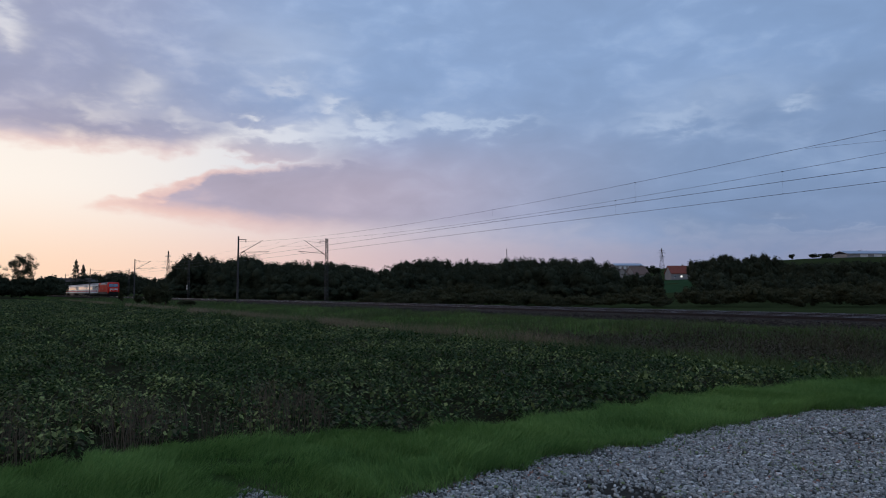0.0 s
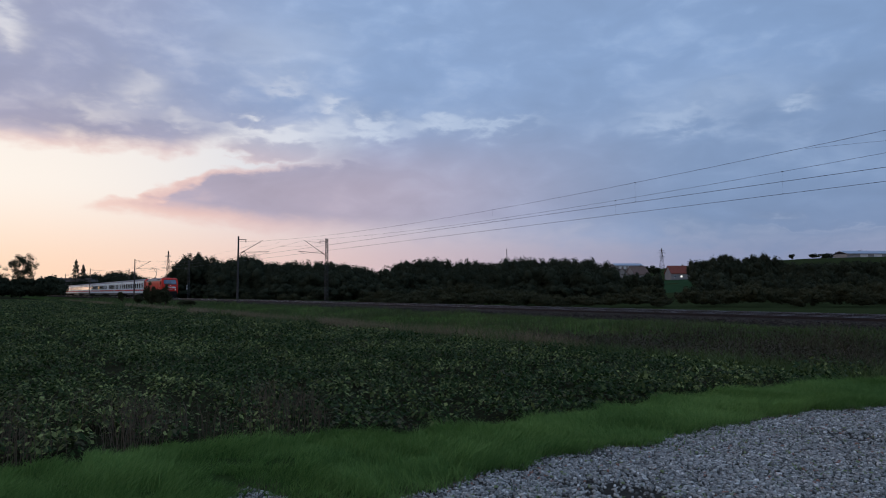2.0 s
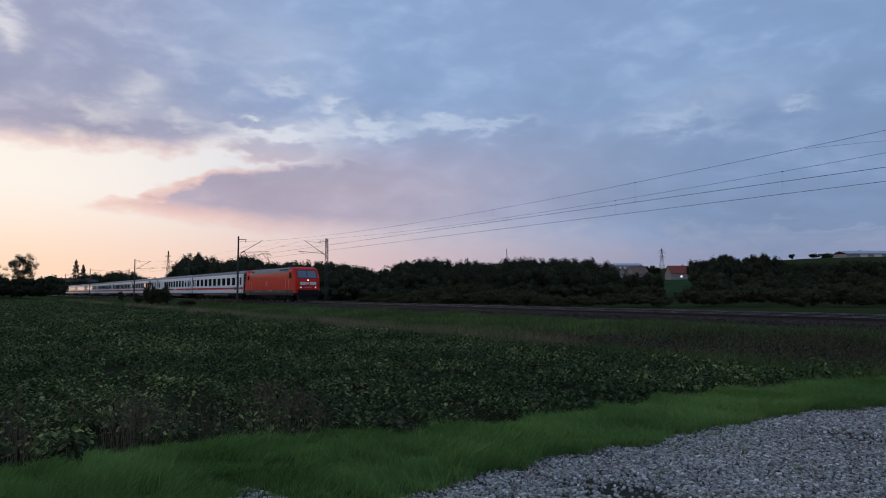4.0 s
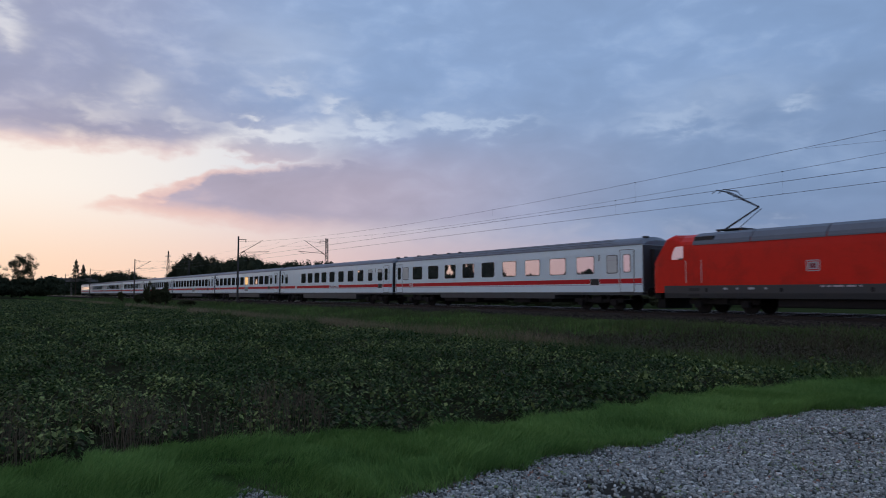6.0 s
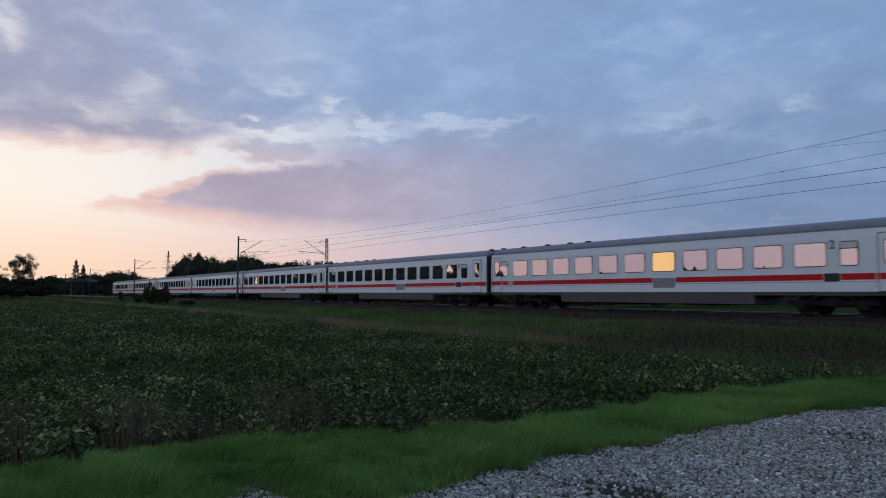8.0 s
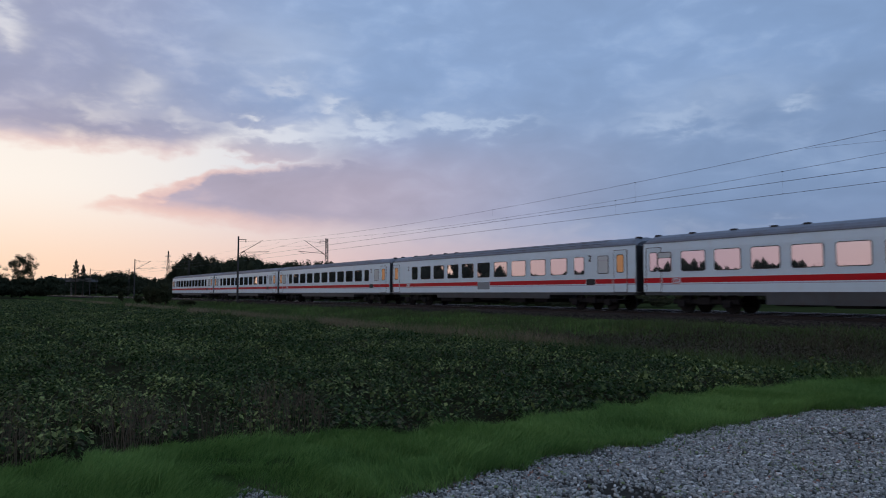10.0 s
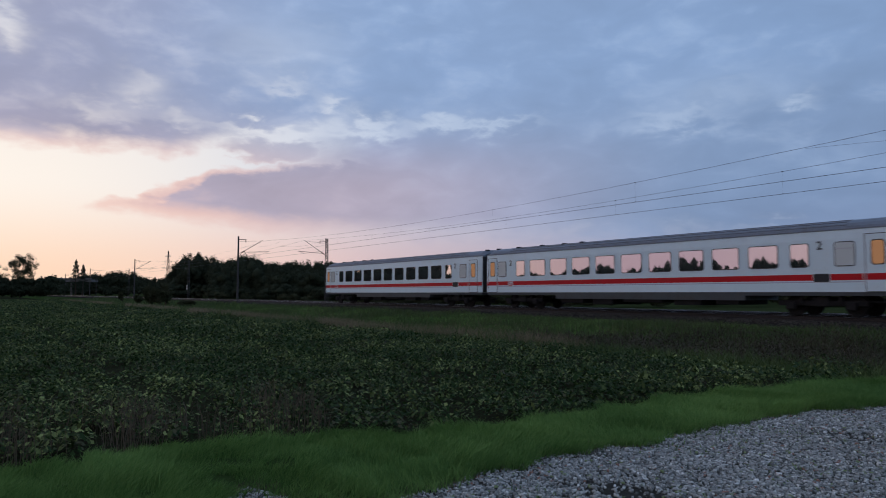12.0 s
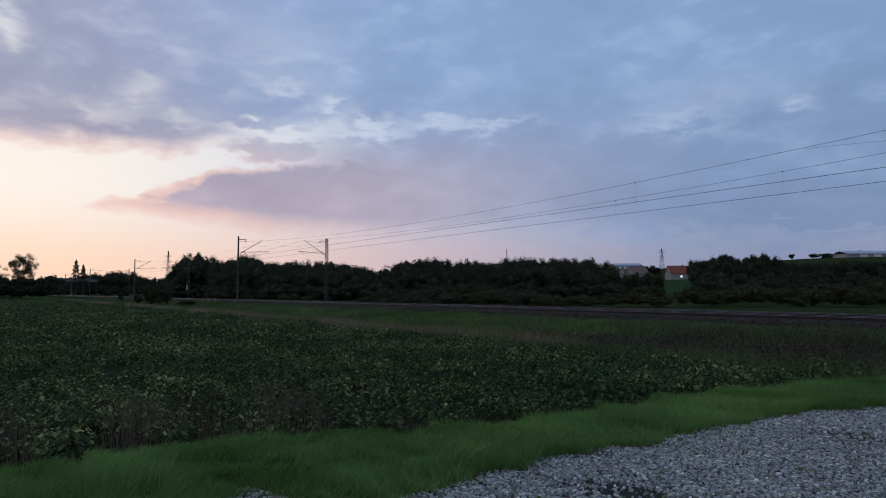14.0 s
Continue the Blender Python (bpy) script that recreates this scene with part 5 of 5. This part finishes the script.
def make_bridge():
    d = 404
    x0, x1 = spot(106, d), spot(168, d)
    t = thing("road_bridge", "low grey concrete road bridge near the trees", "bridge", place=pose((x0 + x1) / 2, d, 0, 0, 0, 0))
    w = x1 - x0
    z1 = rise(495.5, d)
    part("deck", box(B(), -w / 2, w / 2, -4, 4, z1 - 1.3, z1, 0.05), BRIDGEGREY, t)
    part("parapet", box(B(), -w / 2, w / 2, -4.15, -3.9, z1 + 0.003, z1 + 0.9), BRIDGEGREY, t)
    for f in (-0.48, -0.16, 0.16):
        part("pier", box(B(), f * w - 0.4, f * w + 0.4, -0.5, 0.5, -1.5, z1 - 1.303), BRIDGEGREY, t)


make_bridge()


# ---- field, verge, weeds and stones ----
def in_view(x, y, margin=1.5):
    return np.abs(x) < 0.66 * y + margin


def scatter(x0, x1, y0, y1, density):
    n = int((x1 - x0) * (y1 - y0) * density)
    return rng.uniform(x0, x1, n), rng.uniform(y0, y1, n)


def along(u0, u1, p0, p1, density):
    n = int((u1 - u0) * (p1 - p0) * density)
    u, p = rng.uniform(u0, u1, n), rng.uniform(p0, p1, n)
    return u * DX + p * NX, u * DY + p * NY


def wave(x, y, s=1.0, k=0.0):
    """A slow uneven pattern between about -1 and 1."""
    return (np.sin(x * 0.9 * s + 1.3 * np.sin(y * 0.6 * s + k)) + np.sin(y * 1.1 * s + 1.7 * np.sin(x * 0.7 * s + 2 + k)) + 0.8 * np.sin((x + y) * 2.3 * s + k)) / 2.4


def gravel_side(x, y):
    return np.interp(x, [-4, -2.2, -0.38, 0.2, 0.95, 2.3, 3.83, 6.5, 12], [4.0, 4.6, 5.15, 5.85, 6.65, 7.7, 8.6, 9.8, 12.9]) - y + 0.85 * np.exp(-((x + 1.55) / 0.4) ** 2) + 0.22 * wave(x, y, 2.2) + 0.1 * wave(x, y, 6.0, 2.0)


def crop_side(x, y):
    return y - (8.3 + 0.53 * x) + 0.35 * wave(x, y, 1.5, 1.0)


def blades(x, y, tall, wide, bend=0.5, heading=None):
    """Bent tapering blades, two faces each."""
    n = len(x)
    z = height(x, y) - 0.01
    a = rng.uniform(0, 6.283, n) if heading is None else heading + rng.normal(0, 0.9, n)
    h = tall * rng.uniform(0.55, 1.25, n)
    w = wide * rng.uniform(0.7, 1.3, n)
    lean = bend * h * rng.uniform(0.2, 1.3, n)
    f = rng.uniform(0, 6.283, n)
    cx, cy = np.cos(f) * w / 2, np.sin(f) * w / 2
    base = np.stack([x, y, z], 1)
    side = np.stack([cx, cy, 0 * cx], 1)
    mid = base + np.stack([np.cos(a) * lean * 0.3, np.sin(a) * lean * 0.3, h * 0.6], 1)
    tip = base + np.stack([np.cos(a) * lean, np.sin(a) * lean, h], 1)
    q = np.stack([base - side, base + side, mid + side * 0.8, mid - side * 0.8, tip + side * 0.15, tip - side * 0.15], 1)
    i = np.arange(n)[:, None] * 6
    F = np.concatenate([i + np.array([[0, 1, 2, 3]]), i + np.array([[3, 2, 4, 5]])])
    return q.reshape(-1, 3), F


def merge(pairs):
    V, F, k = [], [], 0
    for v, f in pairs:
        V.append(v), F.append(f + k)
        k += len(v)
    return np.concatenate(V), np.concatenate(F)


def leafy(x, y, leaves, leaf, wide, tall):
    """Low bushy plants: small broad leaves held mostly level, at many heights."""
    n = len(x) * leaves
    X, Y = np.repeat(x, leaves), np.repeat(y, leaves)
    size = np.repeat(rng.uniform(0.6, 1.3, len(x)), leaves)
    a, r = rng.uniform(0, 6.283, n), np.sqrt(rng.uniform(0, 1, n)) * wide * size
    h = tall * size * np.sqrt(rng.uniform(0.05, 1, n)) * (1.05 - 0.5 * (r / (wide * size)) ** 2)
    c = np.stack([X + np.cos(a) * r, Y + np.sin(a) * r, height(X, Y) + h], 1)
    t = rng.normal(0, 0.45, (n, 2))
    d = np.stack([np.cos(a), np.sin(a), t[:, 0] - 0.25], 1)
    s = np.stack([-np.sin(a), np.cos(a), t[:, 1]], 1)
    L = (leaf * rng.uniform(0.6, 1.35, n) * (0.6 + 0.4 * size))[:, None]
    q = np.stack([c - d * L * 0.5, c + s * L * 0.36 + d * L * 0.05, c + d * L * 0.5, c - s * L * 0.36 + d * L * 0.05], 1)
    return q.reshape(-1, 3), np.arange(4 * n).reshape(-1, 4)


def sow_field():
    got, dry = [], []
    for y0, y1, dens, n, leaf, wide, tall in ((5, 20, 19, 26, 0.055, 0.19, 0.24), (20, 45, 10, 22, 0.075, 0.24, 0.26), (45, 150, 3.2, 26, 0.11, 0.45, 0.26)):
        x, y = scatter(-0.66 * y1 - 2, 12, y0, y1, dens)
        p = x * NX + y * NY
        bare = wave(x, y, 0.55, 4.0) + 0.35 * wave(x, y, 1.9, 1.0)
        keep = in_view(x, y) & (crop_side(x, y) > 0.25) & (p < 13.3 + 0.4 * wave(x, y, 0.8)) & (rng.uniform(-0.25, 0.25, len(x)) + bare < 1.2)
        keep &= (np.abs((p + 2.2) % 9.0 - 4.5) > 0.26) | (rng.uniform(size=len(x)) < 0.3)
        x, y = x[keep], y[keep]
        old = rng.uniform(size=len(x)) < 0.06
        got.append(leafy(x[~old], y[~old], n, leaf, wide, tall))
        dry.append(leafy(x[old], y[old], n, leaf, wide * 0.9, tall * 0.8))
    raw("crop_field", *merge(got), CROP, "field of low broad-leaved green crop plants in rows", "crop", "stuff")
    raw("withered_crop_plants", *merge(dry), CROPDRY, "yellowing withered plants scattered through the crop", "crop", "stuff")


sow_field()


def sow_verge():
    x, y = scatter(-9, 13, 3.5, 18, 4600)
    keep = in_view(x, y) & (gravel_side(x, y) < 0.05) & (crop_side(x, y) < 0.2) & (wave(x, y, 3.0, 5.0) < 0.85)
    x, y = x[keep], y[keep]
    tall = 0.085 * (1 + 0.55 * wave(x, y, 1.7) + 0.6 * wave(x, y, 5.0, 2.0)) + 0.03
    a = blades(x, y, tall, 0.0052, 1.1, 2.6 * wave(x, y, 1.3, 4.0))
    x, y = scatter(-3, 8, 4, 10.5, 160)
    keep = (gravel_side(x, y) > 0) & (gravel_side(x, y) < 2.2) & (wave(x, y, 2.5, 3.0) > 0.45)
    b = blades(x[keep], y[keep], 0.05, 0.008, 0.8)
    x, y = scatter(-7, 9, 3.5, 13, 700)
    g = gravel_side(x, y)
    keep = in_view(x, y) & (g > -0.35) & (g < 0.12) & (wave(x, y, 2.0, 1.0) > -0.3)
    dead = blades(x[keep], y[keep], 0.06, 0.006, 1.3)
    raw("withered_grass_edge", *dead, STALK, "brown withered grass where the verge meets gravel", "grass", "stuff")
    x, y = scatter(-8, 12, 3.8, 16, 14)
    keep = in_view(x, y) & (gravel_side(x, y) < -0.05) & (crop_side(x, y) < 0.1) & (wave(x, y, 1.4, 2.0) > -0.2)
    x, y = np.repeat(x[keep], 45), np.repeat(y[keep], 45)
    x, y = x + rng.normal(0, 0.045, len(x)), y + rng.normal(0, 0.045, len(y))
    c = blades(x, y, 0.15, 0.0055, 1.2)
    raw("grass_verge", *merge([a, b, c]), BLADE, "lush mown green grass verge beside the gravel", "grass", "stuff")
    # ditch bank
    parts = []
    for u0, u1, dens, tall, wide in ((-2, 34, 115, 0.30, 0.018), (34, 75, 45, 0.36, 0.034), (75, 190, 11, 0.42, 0.08)):
        x, y = along(u0, u1, 13.2, 26.3, dens)
        keep = in_view(x, y, 2) & (crop_side(x, y) > 0)
        x, y = x[keep], y[keep]
        parts.append(blades(x, y, tall * (1 + 0.4 * wave(x, y, 0.8)), wide, 0.7))
    raw("bank_grass", *merge(parts), MEADOW, "rough dull-green grass on the railway bank", "grass", "stuff")
    parts = []
    for u0, u1, dens, tall, wide in ((12, 40, 190, 0.2, 0.014), (40, 80, 60, 0.24, 0.03)):
        x, y = along(u0, u1, 19.5, 26.2, dens)
        keep = in_view(x, y, 2) & (crop_side(x, y) > 0.5) & (wave(x, y, 0.45, 3.0) + 0.5 * wave(x, y, 1.6) > -0.1)
        parts.append(blades(x[keep], y[keep], tall * (1 + 0.4 * wave(x[keep], y[keep], 1.1)), wide, 0.9))
    raw("fresh_bank_grass", *merge(parts), BLADE, "patches of fresh green grass below the ballast", "grass", "stuff")
    parts = []
    for u0, u1, dens, tall, wide in ((14, 45, 300, 0.45, 0.013), (45, 150, 90, 0.5, 0.035)):
        x, y = along(u0, u1, 13.0, 15.4, dens)
        p = x * NX + y * NY
        keep = in_view(x, y, 2) & (np.abs(p - 14.2 - 0.6 * wave(x, y, 0.5)) < 0.35 + 0.4 * wave(x, y, 0.4, 2.0)) & (rng.uniform(-0.6, 0.6, len(x)) + wave(x, y, 1.1, 5.0) > -0.3)
        parts.append(blades(x[keep], y[keep], tall, wide, 0.6))
    x, y = along(6, 60, 17, 24, 5)
    keep = in_view(x, y, 2) & (wave(x, y, 0.6, 2.0) > 0.2)
    parts.append(blades(x[keep], y[keep], 0.5, 0.012, 0.5))
    raw("dry_grass_strip", *merge(parts), STRAW, "strip of pale dry grass along the field's edge", "grass", "stuff")
    parts = []
    x, y = along(-4, 24, 14.8, 23.5, 4.5)
    u = x * DX + y * DY
    keep = in_view(x, y, 2) & (crop_side(x, y) > 0.8) & (u < 19 + 2.5 * wave(x, y, 0.6))
    v, f = leafy(x[keep], y[keep], 34, 0.055, 0.32, 0.5)
    raw("brown_leafy_weeds", v, f, WEED, "brown withered leafy weeds in the ditch", "weeds", "stuff")
    x, y = along(-4, 22, 14.8, 22.5, 80)
    u = x * DX + y * DY
    keep = in_view(x, y, 2) & (crop_side(x, y) > 0.8) & (u < 18.5 + 2.5 * wave(x, y, 0.6)) & (wave(x, y, 0.9, 1.5) > -0.75)
    parts.append(blades(x[keep], y[keep], 0.4 * (1 + 0.6 * wave(x[keep], y[keep], 0.9)) + 0.05, 0.012, 1.0))
    raw("brown_weeds", *merge(parts), WEED, "tall brown dying weeds in the ditch", "weeds", "stuff")
    parts = []
    x, y = scatter(-10, 1.5, 5, 13, 170)
    keep = in_view(x, y) & (crop_side(x, y) > 0.1) & (crop_side(x, y) < 2.4) & (x < -0.8 + wave(x, y, 1.0)) & (wave(x, y, 1.1, 3.0) > -0.6)
    parts.append(blades(x[keep], y[keep], 0.42, 0.007, 0.4))
    raw("dead_stalks", *merge(parts), STALK, "thin brown dead stalks at the field's edge", "weeds", "stuff")
    x, y = scatter(2, 12, 9, 20, 1.2)
    p = x * NX + y * NY
    keep = in_view(x, y) & (crop_side(x, y) > -0.1) & (crop_side(x, y) < 1.6)
    v, f = leafy(x[keep], y[keep], 22, 0.09, 0.28, 0.4)
    raw("verge_weeds", v, f, CROP, "leafy green weeds along the verge", "weeds", "stuff")


sow_verge()


def pebbles(x, y, r0, r1, sunk=0.25):
    """Irregular stones of eight corners."""
    n = len(x)
    c = np.array([[i, j, k] for i in (-1, 1) for j in (-1, 1) for k in (-1, 1)], float)
    r = rng.uniform(r0, r1, (n, 1, 1)) * rng.uniform(0.75, 1.25, (n, 1, 3)) * np.array([1, 1, 0.75])
    q = c[None] * r * rng.uniform(0.45, 0.85, (n, 8, 1)) + rng.normal(0, 0.17, (n, 8, 3)) * r
    a, t = rng.uniform(0, 6.283, n), rng.uniform(-0.7, 0.7, n)
    ca, sa, ct, st = np.cos(a)[:, None], np.sin(a)[:, None], np.cos(t)[:, None], np.sin(t)[:, None]
    X, Y, Z = q[..., 0], q[..., 1], q[..., 2]
    Y, Z = Y * ct - Z * st, Y * st + Z * ct
    X, Y = X * ca - Y * sa, X * sa + Y * ca
    q = np.stack([X + x[:, None], Y + y[:, None], Z + (height(x, y))[:, None] + r[:, 0, 2:3] * (0.5 - sunk)], -1)
    quads = np.array([[0, 1, 3, 2], [4, 6, 7, 5], [0, 4, 5, 1], [2, 3, 7, 6], [0, 2, 6, 4], [1, 5, 7, 3]])
    F = (np.arange(n)[:, None, None] * 8 + quads[None]).reshape(-1, 4)
    return q.reshape(-1, 3), F


def lay_stones():
    x, y = scatter(-3.2, 8.5, 4.2, 11.2, 2300)
    s = gravel_side(x, y)
    keep = in_view(x, y, 0.6) & (s > -0.12) & ((s > 0.25) | (rng.uniform(size=len(x)) < 0.6)) & (wave(x, y, 1.6, 7.0) + rng.uniform(-0.35, 0.35, len(x)) < 0.85)
    raw("gravel", *pebbles(x[keep], y[keep], 0.007, 0.021), STONE, "loose grey crushed gravel of the farm yard", "gravel", "stuff")
    parts = []
    for u0, u1, dens, r0, r1 in ((2, 45, 70, 0.035, 0.065), (45, 90, 30, 0.05, 0.09)):
        for p0, p1 in ((26.1, 29.45), (29.75, 31.05), (31.35, 33.25), (33.55, 34.85)):
            x, y = along(u0, u1, p0, p1, dens if p0 < 30 else dens * 0.4)
            keep = in_view(x, y, 2)
            parts.append(pebbles(x[keep], y[keep], r0, r1, 0.2))
    raw("track_ballast", *merge(parts), BALLAST, "dark brown stone ballast on the embankment shoulder", "ballast", "stuff")


lay_stones()


motions()
